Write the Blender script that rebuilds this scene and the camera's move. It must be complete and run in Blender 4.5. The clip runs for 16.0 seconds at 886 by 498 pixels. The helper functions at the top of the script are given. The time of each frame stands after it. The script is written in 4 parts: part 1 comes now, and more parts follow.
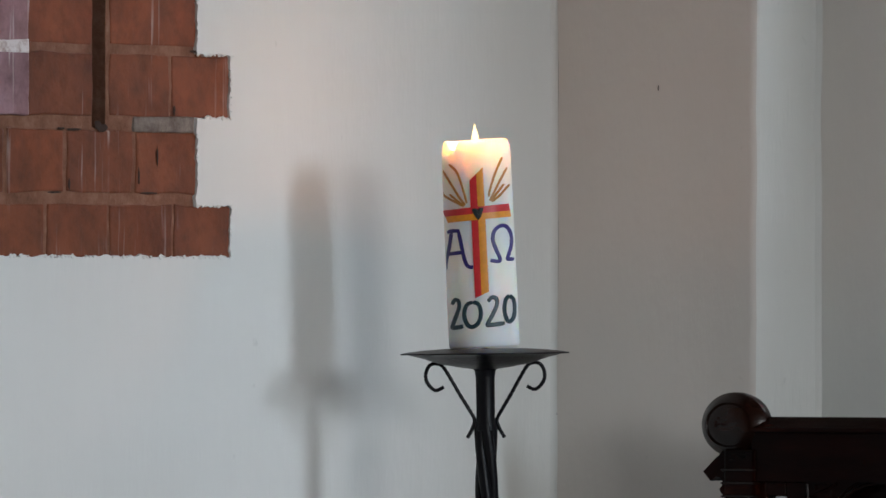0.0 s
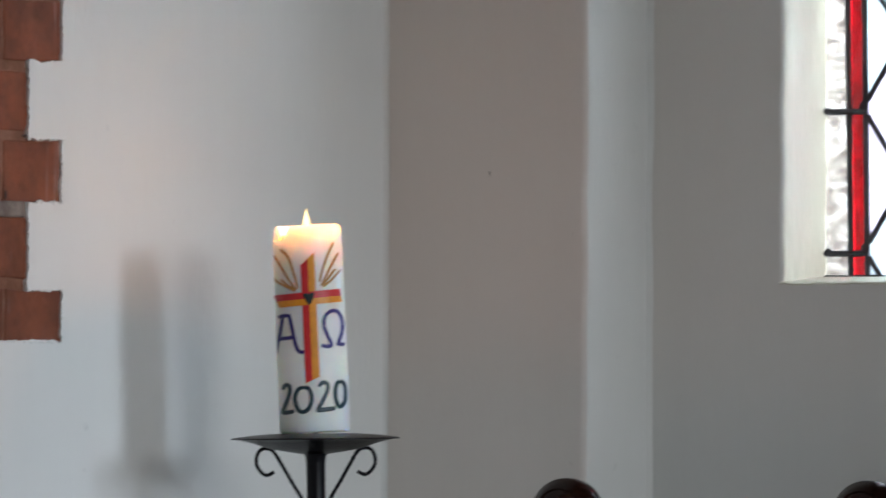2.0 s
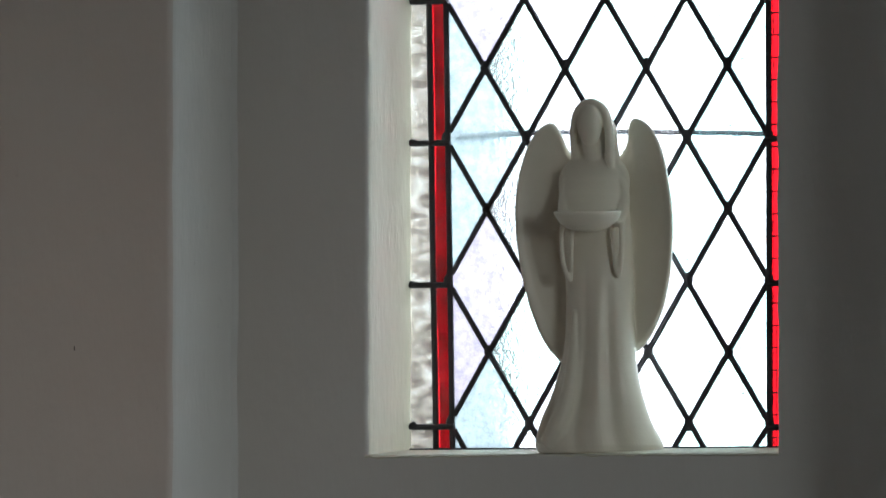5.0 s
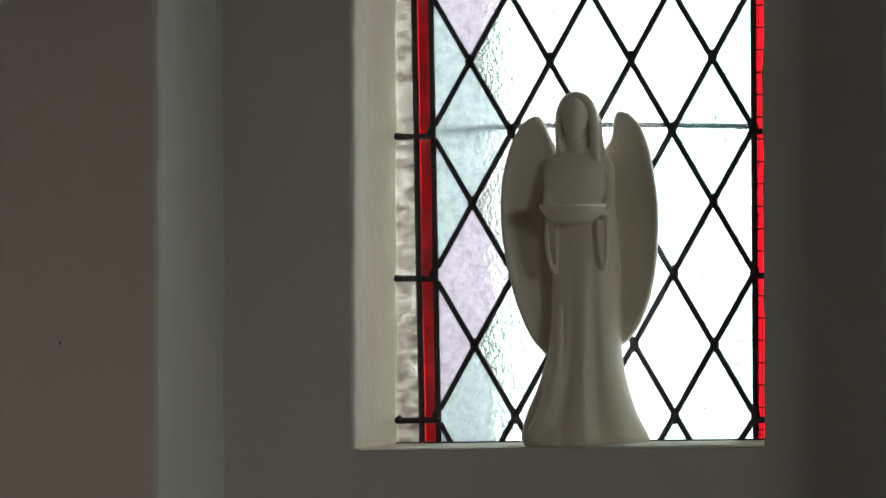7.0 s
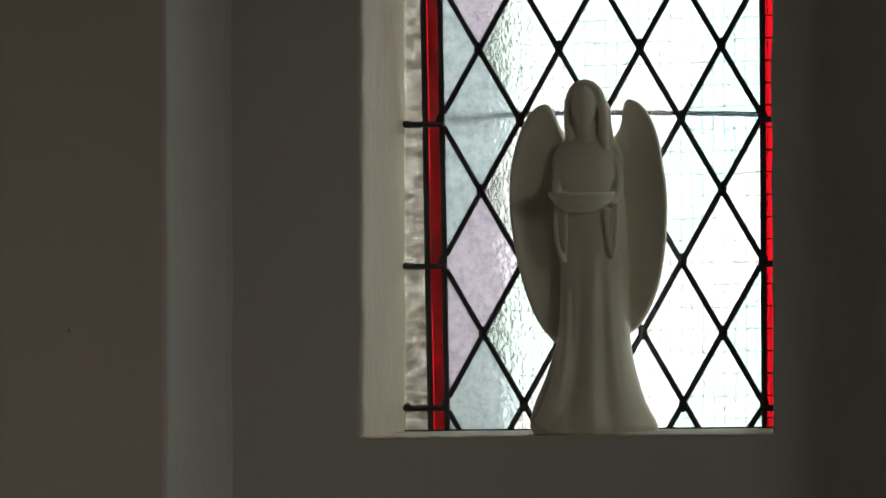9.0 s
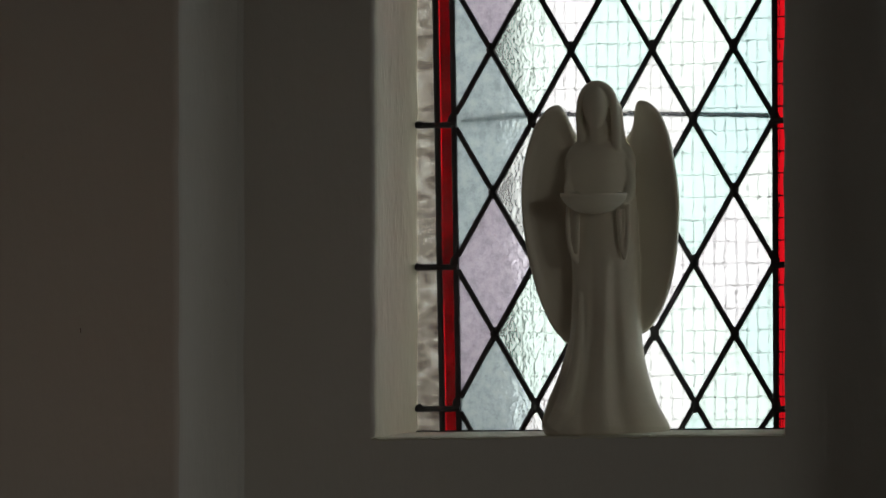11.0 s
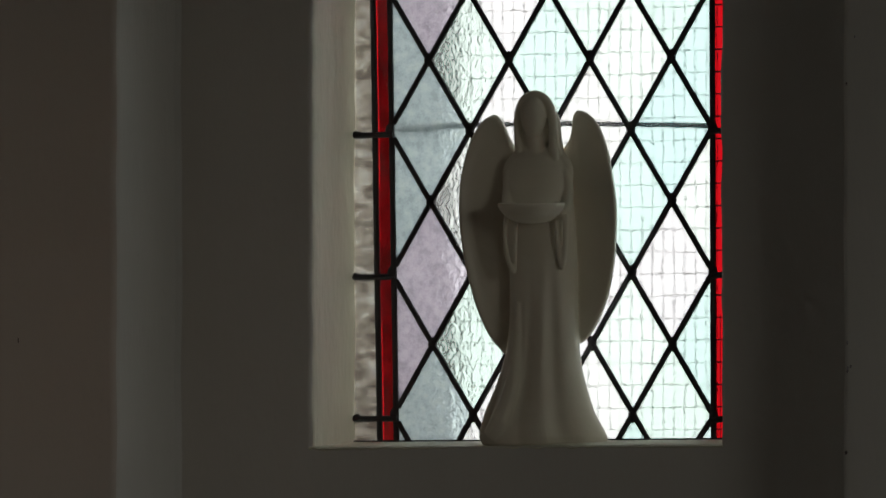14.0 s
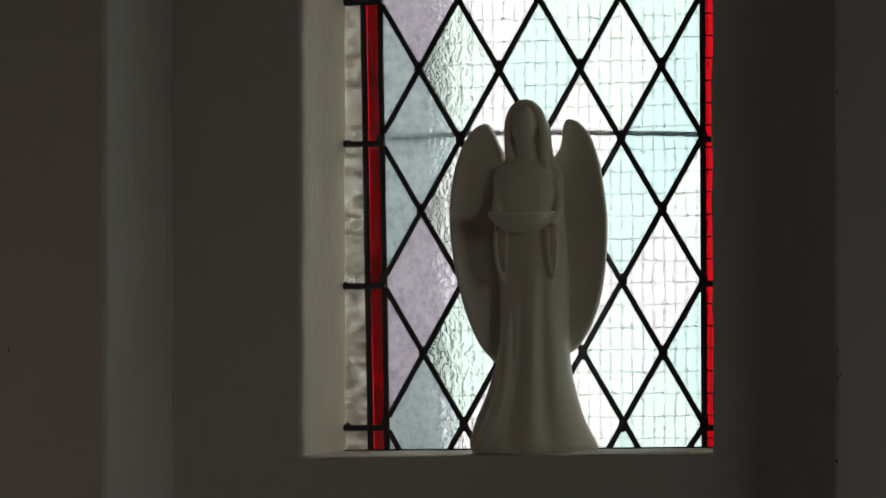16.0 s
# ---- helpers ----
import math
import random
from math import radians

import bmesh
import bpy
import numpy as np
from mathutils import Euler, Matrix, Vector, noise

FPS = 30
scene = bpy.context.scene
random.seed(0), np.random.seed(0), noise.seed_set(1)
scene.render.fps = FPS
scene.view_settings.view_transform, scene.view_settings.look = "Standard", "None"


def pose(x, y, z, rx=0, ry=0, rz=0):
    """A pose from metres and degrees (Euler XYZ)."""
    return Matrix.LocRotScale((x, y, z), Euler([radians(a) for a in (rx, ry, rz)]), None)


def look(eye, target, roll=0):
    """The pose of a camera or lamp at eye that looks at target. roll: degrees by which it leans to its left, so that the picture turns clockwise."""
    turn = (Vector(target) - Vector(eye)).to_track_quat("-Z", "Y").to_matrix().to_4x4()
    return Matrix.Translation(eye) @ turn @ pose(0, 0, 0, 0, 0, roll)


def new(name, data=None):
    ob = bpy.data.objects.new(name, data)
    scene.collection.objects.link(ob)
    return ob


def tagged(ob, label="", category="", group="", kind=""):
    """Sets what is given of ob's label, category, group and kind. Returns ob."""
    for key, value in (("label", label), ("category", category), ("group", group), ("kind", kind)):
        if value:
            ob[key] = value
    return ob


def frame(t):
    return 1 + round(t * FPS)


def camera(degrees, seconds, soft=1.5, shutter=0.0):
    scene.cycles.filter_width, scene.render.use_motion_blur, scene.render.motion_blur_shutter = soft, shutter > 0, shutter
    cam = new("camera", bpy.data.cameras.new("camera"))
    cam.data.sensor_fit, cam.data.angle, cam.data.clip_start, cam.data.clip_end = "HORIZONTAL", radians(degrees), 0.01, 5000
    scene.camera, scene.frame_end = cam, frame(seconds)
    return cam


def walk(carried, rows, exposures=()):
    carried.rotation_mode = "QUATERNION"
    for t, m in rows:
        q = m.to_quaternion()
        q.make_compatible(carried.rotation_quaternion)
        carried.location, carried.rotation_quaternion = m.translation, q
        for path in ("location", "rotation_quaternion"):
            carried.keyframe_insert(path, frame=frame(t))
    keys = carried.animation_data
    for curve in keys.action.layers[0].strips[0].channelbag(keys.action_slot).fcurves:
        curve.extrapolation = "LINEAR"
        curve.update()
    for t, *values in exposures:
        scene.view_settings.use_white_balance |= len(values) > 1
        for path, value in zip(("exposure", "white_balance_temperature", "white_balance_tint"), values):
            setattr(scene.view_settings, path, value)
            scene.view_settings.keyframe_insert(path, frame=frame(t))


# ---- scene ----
cam = camera(4.0, 16.0, soft=1.5, shutter=0.5)
# The camera stands still in the nave and pans: seconds, yaw, pitch, lean in degrees.
EYE = (8.857, -12.415, 1.5)
BEARING = 36.0
PAN = [
    (0, -0.0000, 0.3078, -0.0665),
    (0.5, -0.0452, 0.3428, -0.1842),
    (1, -0.1777, 0.4357, -0.1647),
    (1.5, -0.4318, 0.6028, -0.2347),
    (2, -0.7618, 0.6945, -0.2391),
    (2.5, -1.2345, 0.8162, -0.2071),
    (3, -1.7577, 1.0592, -0.2286),
    (3.5, -2.1389, 1.3065, -0.0825),
    (4, -2.4370, 1.4516, -0.1004),
    (4.2, -2.5495, 1.4986, -0.1419),
    (6.3, -2.6431, 1.4017, 0.1390),
    (6.5, -2.6600, 1.4256, 0.0947),
    (7, -2.7016, 1.4546, 0.1783),
    (7.5, -2.6912, 1.4293, 0.2498),
    (8, -2.6798, 1.4116, 0.2286),
    (10.5, -2.6380, 1.4016, 0.0723),
    (11, -2.6081, 1.4032, 0.0769),
    (11.5, -2.5905, 1.4027, 0.0840),
    (12, -2.5955, 1.4090, 0.1001),
    (12.5, -2.6151, 1.4008, 0.0993),
    (13, -2.7940, 1.4675, 0.0018),
    (13.5, -2.8636, 1.4608, 0.0237),
    (14, -2.8898, 1.4477, 0.0260),
    (14.5, -2.9134, 1.4522, 0.0762),
    (15, -2.9185, 1.4556, 0.0064),
    (15.5, -2.9213, 1.4608, 0.0457),
    (16, -2.9328, 1.4881, 0.0992),
]
EXPOSURES = [
    (0.0, -0.04, 5880, 9), (2.0, -0.10, 5780, 9), (3.5, -0.25, 5450, 9), (4.2, -0.55, 5540, 7), (6.3, -1.45, 6480, 4), (7.0, -1.53, 6550, 4),
    (8.2, -1.82, 6750, 5), (10.3, -2.43, 6900, 7), (11.0, -2.52, 6850, 8), (16.0, -2.6, 6850, 7),
]
walk(cam, [(t, pose(*EYE, 90 + pitch, 0, BEARING + yaw) @ pose(0, 0, 0, 0, 0, -lean)) for t, yaw, pitch, lean in PAN], EXPOSURES)

# ---------------------------------------------------------------- light
world = bpy.data.worlds.new("overcast sky")
scene.world = world
world.use_nodes = True
sky = world.node_tree.nodes.new("ShaderNodeTexSky")
sky.sky_type, sky.sun_disc = "NISHITA", False
sky.sun_elevation, sky.sun_rotation = radians(35), radians(200)
world.node_tree.nodes["Background"].inputs["Strength"].default_value = 0.12
world.node_tree.links.new(sky.outputs[0], world.node_tree.nodes["Background"].inputs["Color"])

# the nave's windows: y, middle height, width, watts, colour of their daylight
NAVE_WINDOWS = [(-2.70, 4.2, 1.8, 960.0, (0.89, 0.955, 0.97)), (-9.24, 4.2, 4.2, 930.0, (1.0, 0.955, 0.86))]
WEST = 17.0
for wy, wz, wide, watts, colour in NAVE_WINDOWS:
    lamp = bpy.data.lights.new("window_daylight", "AREA")
    lamp.shape, lamp.size, lamp.size_y, lamp.energy, lamp.color = "RECTANGLE", wide, 3.3, watts, colour
    ob = new("window_daylight", lamp)
    ob.matrix_world = look((WEST + 0.1, wy, wz), (0, wy, wz))

FLAME_AT = Vector((0.2636, -0.5246, 1.7165))
lamp = bpy.data.lights.new("candle_flame_light", "POINT")
lamp.energy, lamp.color, lamp.shadow_soft_size = 0.52, (1.0, 0.41, 0.14), 0.005
new("candle_flame_light", lamp).location = FLAME_AT


# ---------------------------------------------------------------- materials
class Mat:
    """A short hand for node materials."""
    def __init__(self, name, color=(0.8, 0.8, 0.8), rough=0.6, metal=0.0, **more):
        self.m = bpy.data.materials.new(name)
        self.m.use_nodes = True
        self.t = self.m.node_tree
        self.b = self.t.nodes["Principled BSDF"]
        self.set(Roughness=rough, Metallic=metal, **{"Base Color": (*color, 1)})
        for k, v in more.items():
            self.b.inputs[k.replace("_", " ")].default_value = v
        self.co = self.node("ShaderNodeTexCoord").outputs["Object"]
        self.h = None

    def set(self, **kw):
        for k, v in kw.items():
            self.b.inputs[k].default_value = v
        return self

    def node(self, kind, **inputs):
        n = self.t.nodes.new(kind)
        for k, v in inputs.items():
            if hasattr(v, "is_linked"):
                self.t.links.new(v, n.inputs[k])
            else:
                n.inputs[k].default_value = v
        return n

    def link(self, a, b):
        self.t.links.new(a, b)

    def scaled(self, s):
        n = self.node("ShaderNodeMapping", Vector=self.co)
        n.inputs["Scale"].default_value = s if isinstance(s, tuple) else (s, s, s)
        return n.outputs[0]

    def noise(self, scale, detail=4.0, rough=0.55, stretch=(1, 1, 1)):
        return self.node("ShaderNodeTexNoise", Vector=self.scaled(tuple(scale * a for a in stretch)), Scale=1.0, Detail=detail, Roughness=rough).outputs["Fac"]

    def ramp(self, fac, stops):
        n = self.t.nodes.new("ShaderNodeValToRGB")
        self.link(fac, n.inputs[0])
        e = n.color_ramp.elements
        while len(e) < len(stops):
            e.new(0.5)
        for el, (p, c) in zip(e, stops):
            el.position, el.color = p, (*c, 1) if len(c) == 3 else c
        return n.outputs[0]

    def mix(self, a, b, fac, mode="MIX"):
        n = self.t.nodes.new("ShaderNodeMixRGB")
        n.blend_type = mode
        for k, v in ((0, fac), (1, a), (2, b)):
            if hasattr(v, "is_linked"):
                self.link(v, n.inputs[k])
            else:
                n.inputs[k].default_value = v if k == 0 else (*v, 1)
        return n.outputs[0]

    def color(self, out):
        self.link(out, self.b.inputs["Base Color"])
        return self

    def bump(self, fac, dist, strength=1.0):
        n = self.node("ShaderNodeBump", Height=fac, Distance=dist, Strength=strength)
        if self.h:
            self.link(self.h, n.inputs["Normal"])
        self.h = n.outputs[0]
        self.link(self.h, self.b.inputs["Normal"])
        return self


def plaster(name, tone, dirt=0.5, relief=1.0):
    m = Mat(name, tone, 0.85)
    big = m.ramp(m.noise(2.3, 5), [(0.3, tuple(c * 0.93 for c in tone)), (0.7, tone)])
    brush = m.ramp(m.noise(30, 5, 0.6, (1, 1, 0.08)), [(0.35, tuple(c * 0.975 for c in tone)), (0.65, tone)])
    c = m.mix(big, brush, 0.5)
    spots = m.ramp(m.noise(46, 2), [(0.72, (0, 0, 0)), (0.80, (1, 1, 1))])
    c = m.mix(c, tuple(v * 0.78 for v in tone), m.mix((0, 0, 0), spots, dirt))
    m.color(c)
    m.bump(m.noise(7, 4), 0.004, 0.5)
    m.bump(m.noise(22, 4, 0.6, (1, 1, 0.35)), 0.0025 * relief, 0.5)
    m.bump(m.noise(160, 3, 0.6, (1, 1, 0.2)), 0.0006 * relief, 0.6)
    return m.m


M_WALL = plaster("lime_washed_plaster", (0.74, 0.74, 0.72))
# the wall's plaster with the warm light on the pilaster put into its tone
M_PILASTER_WARMLIT = plaster("warm_lit_pilaster_plaster", (0.70, 0.655, 0.615))
M_REVEAL = plaster("thick_white_wall_paint", (0.78, 0.775, 0.665), 0.3, 1.8)


def brick_material(name, dark, mid, light, white):
    m = Mat(name, mid, 0.75)
    rnd = m.node("ShaderNodeObjectInfo").outputs["Random"]
    base = m.ramp(m.noise(14, 5, 0.6), [(0.3, dark), (0.55, mid), (0.8, light)])
    tint = m.ramp(rnd, [(0.0, (0.78, 0.74, 0.74)), (0.5, (1, 1, 1)), (1.0, (1.12, 1.02, 0.96))])
    c = m.mix(base, tint, 1.0, "MULTIPLY")
    soot = m.ramp(m.noise(38, 5, 0.7), [(0.30, (0.45, 0.40, 0.38)), (0.52, (1, 1, 1))])
    c = m.mix(c, soot, 0.55, "MULTIPLY")
    runs = m.ramp(m.noise(60, 3, 0.7, (1, 1, 0.04)), [(0.58, (0, 0, 0)), (0.68, (1, 1, 1))])
    patch = m.ramp(m.noise(9, 3), [(0.42, (0, 0, 0)), (0.62, (1, 1, 1))])
    c = m.mix(c, (0.62, 0.55, 0.52), m.mix((0, 0, 0), m.mix(runs, patch, 1.0, "MULTIPLY"), white))
    m.color(c)
    m.bump(m.noise(70, 5, 0.7), 0.0018, 0.8)
    m.bump(m.noise(17, 3), 0.004, 0.6)
    return m.m


M_BRICK = brick_material("red_brick", (0.115, 0.034, 0.014), (0.205, 0.059, 0.022), (0.27, 0.086, 0.034), 0.55)
# paler mauve tone for the upper bricks at the far left
M_MAUVE = brick_material("mauve_brick", (0.20, 0.11, 0.12), (0.36, 0.21, 0.235), (0.52, 0.36, 0.40), 0.9)
m = Mat("lime_mortar", (0.28, 0.18, 0.13), 0.95)
m.color(m.ramp(m.noise(26, 5, 0.7), [(0.3, (0.13, 0.056, 0.030)), (0.5, (0.21, 0.095, 0.056)), (0.66, (0.27, 0.145, 0.095)), (0.82, (0.40, 0.28, 0.22))]))
m.bump(m.noise(120, 4, 0.7), 0.002)
M_MORTAR = m.m
m = Mat("pale_mortar", (0.5, 0.42, 0.4), 0.95)
m.color(m.ramp(m.noise(60, 5, 0.7), [(0.30, (0.36, 0.24, 0.21)), (0.5, (0.72, 0.66, 0.65))]))
m.bump(m.noise(120, 4, 0.7), 0.002)
M_PALE = m.m

m = Mat("candle_wax", (0.90, 0.88, 0.83), 0.42, Subsurface_Weight=0.9, Subsurface_Scale=0.038)
m.b.inputs["Subsurface Radius"].default_value = (1.0, 0.74, 0.46)
m.color(m.ramp(m.noise(22, 3), [(0.3, (0.86, 0.83, 0.78)), (0.7, (0.92, 0.90, 0.86))]))
m.bump(m.noise(40, 3), 0.001, 0.4)
M_WAX = m.m


def wax_paint(name, col):
    m = Mat(name, col, 0.45)
    m.color(m.ramp(m.noise(160, 3), [(0.3, tuple(c * 0.82 for c in col)), (0.7, col)]))
    return m.m


M_RED = wax_paint("red_wax", (0.62, 0.025, 0.03))
M_YELLOW = wax_paint("golden_yellow_wax", (0.80, 0.30, 0.01))
M_OCHRE = wax_paint("ochre_wax", (0.46, 0.21, 0.035))
M_NAVY = wax_paint("navy_blue_wax", (0.022, 0.012, 0.16))
M_TEAL = wax_paint("dark_teal_wax", (0.010, 0.035, 0.05))
M_HEART = wax_paint("blackish_green_wax", (0.012, 0.02, 0.02))

m = Mat("wrought_iron", (0.007, 0.0065, 0.008), 0.36, 0.0)
m.set(**{"Specular IOR Level": 0.12})
m.bump(m.noise(210, 3, 0.6), 0.0006, 0.8)
M_IRON = m.m
m = Mat("flame", (0, 0, 0), 1.0)
m.b.inputs["Emission Color"].default_value = (1.0, 0.66, 0.27, 1)
m.b.inputs["Emission Strength"].default_value = 3.2
M_FLAME = m.m
# dark brown that stands in for shade inside hollows and cracks
M_CRACK_SHADE = Mat("crack_shade", (0.045, 0.026, 0.020), 0.95).m
M_WICK = Mat("charred_wick", (0.01, 0.008, 0.007), 0.9).m

m = Mat("dark_stained_oak", (0.03, 0.012, 0.008), 0.22)
m.color(m.ramp(m.noise(30, 5, 0.6, (0.25, 1, 1)), [(0.3, (0.003, 0.0009, 0.0006)), (0.6, (0.011, 0.0022, 0.0013)), (0.85, (0.06, 0.014, 0.005))]))
m.bump(m.noise(120, 4, 0.6, (0.15, 1, 1)), 0.0007, 0.7)
m.set(**{"Specular IOR Level": 0.05})
M_OAK = m.m
m = Mat("polished_dark_oak", (0.008, 0.003, 0.002), 0.26)
m.color(m.ramp(m.noise(30, 5, 0.6, (0.25, 1, 1)), [(0.3, (0.004, 0.0015, 0.001)), (0.8, (0.022, 0.007, 0.004))]))
m.bump(m.noise(90, 4, 0.6, (0.3, 1, 1)), 0.0006, 0.7)
m.set(**{"Specular IOR Level": 0.24})
M_POLISHED = m.m

m = Mat("white_ceramic", (0.85, 0.82, 0.74), 0.38)
m.color(m.ramp(m.noise(11, 3), [(0.35, (0.82, 0.78, 0.67)), (0.7, (0.88, 0.84, 0.73))]))
m.bump(m.noise(90, 3), 0.0004, 0.4)
M_CERAMIC = m.m

m = Mat("lead_came", (0.045, 0.045, 0.052), 0.5, 0.4)
m.bump(m.noise(180, 3), 0.0008, 0.8)
M_LEAD = m.m
M_WIRE = Mat("galvanised_wire", (0.60, 0.64, 0.65), 0.6, 0.1).m
M_DARKWIRE = Mat("dark_wire", (0.03, 0.02, 0.02), 0.6, 0.1).m
m = Mat("blue_grey_saddle_bar", (0.16, 0.22, 0.27), 0.6)
m.color(m.ramp(m.noise(170, 4, 0.7), [(0.35, (0.03, 0.05, 0.065)), (0.6, (0.07, 0.11, 0.14)), (0.78, (0.22, 0.23, 0.21))]))
M_BAR = m.m


def glass(name, col, bumpy, rough, size=60.0, scatter=0.085):
    m = Mat(name, col, rough, Transmission_Weight=1.0, IOR=1.45)
    rnd = m.node("ShaderNodeObjectInfo").outputs["Random"]
    if name == "quarry_glass":
        m.color(m.mix(col, m.ramp(rnd, [(0.0, (0.96, 0.89, 0.95)), (0.28, (0.99, 0.96, 0.98)), (0.5, (0.97, 0.99, 0.99)), (0.72, (0.82, 0.96, 0.92)), (1.0, (0.72, 0.92, 0.94))]), 0.9))
    m.bump(m.noise(size, 3, 0.6), 0.004 * bumpy, 1.0)
    m.bump(m.noise(size * 2.6, 2, 0.6), 0.0003 * bumpy, 1.0)
    if name in ("lilac_quarry_glass", "pale_blue_quarry_glass"):
        m.color(m.ramp(m.noise(85, 6, 0.7), [(0.36, tuple(c * 0.80 for c in col)), (0.50, tuple(c * 0.98 for c in col)), (0.62, tuple(min(1.0, c * 1.10) for c in col))]))
    if name == "ribbed_border_glass":
        m.color(m.ramp(m.noise(62, 6, 0.75, (0.7, 1, 1.5)), [(0.36, (0.34, 0.285, 0.245)), (0.47, (0.58, 0.52, 0.46)), (0.54, (0.80, 0.74, 0.67)), (0.64, (0.96, 0.93, 0.89))]))
    tr = m.node("ShaderNodeBsdfTranslucent", Color=(*[c * 0.95 for c in col], 1))
    if m.b.inputs["Base Color"].is_linked:
        m.link(m.b.inputs["Base Color"].links[0].from_socket, tr.inputs["Color"])
    mx = m.node("ShaderNodeMixShader", Fac=scatter)
    m.link(m.b.outputs[0], mx.inputs[1])
    m.link(tr.outputs[0], mx.inputs[2])
    m.link(mx.outputs[0], m.t.nodes["Material Output"].inputs["Surface"])
    return m.m


M_QUARRY = glass("quarry_glass", (0.96, 0.98, 0.98), 1.0, 0.16, 42.0, 0.085)
M_LILAC = glass("lilac_quarry_glass", (0.90, 0.82, 0.93), 1.0, 0.11, 42.0, 0.30)
M_BLUE = glass("pale_blue_quarry_glass", (0.83, 0.92, 0.96), 1.0, 0.11, 42.0, 0.30)
M_CLEAR = glass("ribbed_border_glass", (0.86, 0.83, 0.80), 1.0, 0.06, 50.0, 0.25)
M_REDGLASS = glass("ruby_glass", (0.54, 0.004, 0.010), 0.3, 0.05, 60.0, 0.0)

m = Mat("weathered_stone", (0.36, 0.32, 0.33), 0.9)
m.color(m.ramp(m.noise(24, 5, 0.7, (1, 1, 1.8)), [(0.36, (0.06, 0.05, 0.048)), (0.52, (0.22, 0.205, 0.215)), (0.66, (0.46, 0.45, 0.48))]))
m.bump(m.noise(40, 4), 0.004)
M_STONE = m.m

m = Mat("clay_floor_tiles", (0.22, 0.12, 0.08), 0.5)
m.color(m.ramp(m.noise(3, 5), [(0.3, (0.09, 0.05, 0.033)), (0.7, (0.15, 0.085, 0.055))]))
M_FLOOR = m.m
m = Mat("ochre_wall_paint", (0.22, 0.19, 0.16), 0.9)
m.color(m.ramp(m.noise(1.5, 4), [(0.3, (0.08, 0.051, 0.036)), (0.7, (0.116, 0.076, 0.054))]))
M_NAVE = m.m
m = Mat("brown_ceiling_boards", (0.2, 0.12, 0.07), 0.7)
m.color(m.ramp(m.noise(3, 4, 0.6, (0.1, 1, 1)), [(0.3, (0.07, 0.04, 0.024)), (0.7, (0.12, 0.07, 0.045))]))
M_CEIL = m.m

m = bpy.data.materials.new("bright_overcast_distance")
m.use_nodes = True
t = m.node_tree
t.nodes.remove(t.nodes["Principled BSDF"])
em = t.nodes.new("ShaderNodeEmission")
ns = t.nodes.new("ShaderNodeTexNoise")
ns.inputs["Scale"].default_value = 1.1
rp = t.nodes.new("ShaderNodeValToRGB")
rp.color_ramp.elements[0].position, rp.color_ramp.elements[0].color = 0.35, (0.78, 0.93, 0.93, 1)
rp.color_ramp.elements[1].position, rp.color_ramp.elements[1].color = 0.62, (1.0, 0.99, 0.99, 1)
t.links.new(ns.outputs["Fac"], rp.inputs[0])
t.links.new(rp.outputs[0], em.inputs["Color"])
up = t.nodes.new("ShaderNodeSeparateXYZ")
t.links.new(t.nodes.new("ShaderNodeTexCoord").outputs["Object"], up.inputs[0])
span = t.nodes.new("ShaderNodeMapRange")
for k, v in zip(("From Min", "From Max", "To Min", "To Max"), (2.6, 7.0, 8.3, 24.0)):
    span.inputs[k].default_value = v
t.links.new(up.outputs["Z"], span.inputs["Value"])
t.links.new(span.outputs[0], em.inputs["Strength"])
t.links.new(em.outputs[0], t.nodes["Material Output"].inputs["Surface"])
M_BACKDROP = m


# ---------------------------------------------------------------- mesh helpers
def mesh_of(name, bm, material, smooth=False):
    me = bpy.data.meshes.new(name)
    bmesh.ops.recalc_face_normals(bm, faces=bm.faces)
    bm.to_mesh(me)
    bm.free()
    me.materials.append(material)
    if smooth:
        for p in me.polygons:
            p.use_smooth = True
        me.set_sharp_from_angle(angle=radians(40))
    return me


def part(name, bm, material, parent=None, label="", smooth=False):
    """One mesh object, under a thing or a part where parent is given."""
    ob = new(name, mesh_of(name, bm, material, smooth))
    if parent:
        ob.parent = parent
    return tagged(ob, label)


def box(bm, lo, hi, bevel=0.0, seg=1):
    r = bmesh.ops.create_cube(bm, size=1.0)
    vs = r["verts"]
    for v in vs:
        v.co = Vector([lo[i] + (v.co[i] + 0.5) * (hi[i] - lo[i]) for i in range(3)])
    if bevel:
        es = list({e for v in vs for e in v.link_edges})
        bmesh.ops.bevel(bm, geom=es, offset=bevel, segments=seg, affect="EDGES", profile=0.5)
    return bm


def boxed(lo, hi, bevel=0.0, seg=1):
    return box(bmesh.new(), lo, hi, bevel, seg)


def lathe(bm, profile, seg=48, centre=(0, 0)):
    """A turned body from (radius, z) pairs."""
    rings = []
    for r, z in profile:
        if r < 1e-6:
            rings.append([bm.verts.new((centre[0], centre[1], z))])
        else:
            rings.append([bm.verts.new((centre[0] + r * math.cos(a), centre[1] + r * math.sin(a), z)) for a in [2 * math.pi * i / seg for i in range(seg)]])
    for a, b in zip(rings, rings[1:]):
        for i in range(seg):
            q = [a[i % len(a)], a[(i + 1) % len(a)], b[(i + 1) % len(b)], b[i % len(b)]]
            q = list(dict.fromkeys(q))
            if len(q) > 2:
                bm.faces.new(q)
    return bm


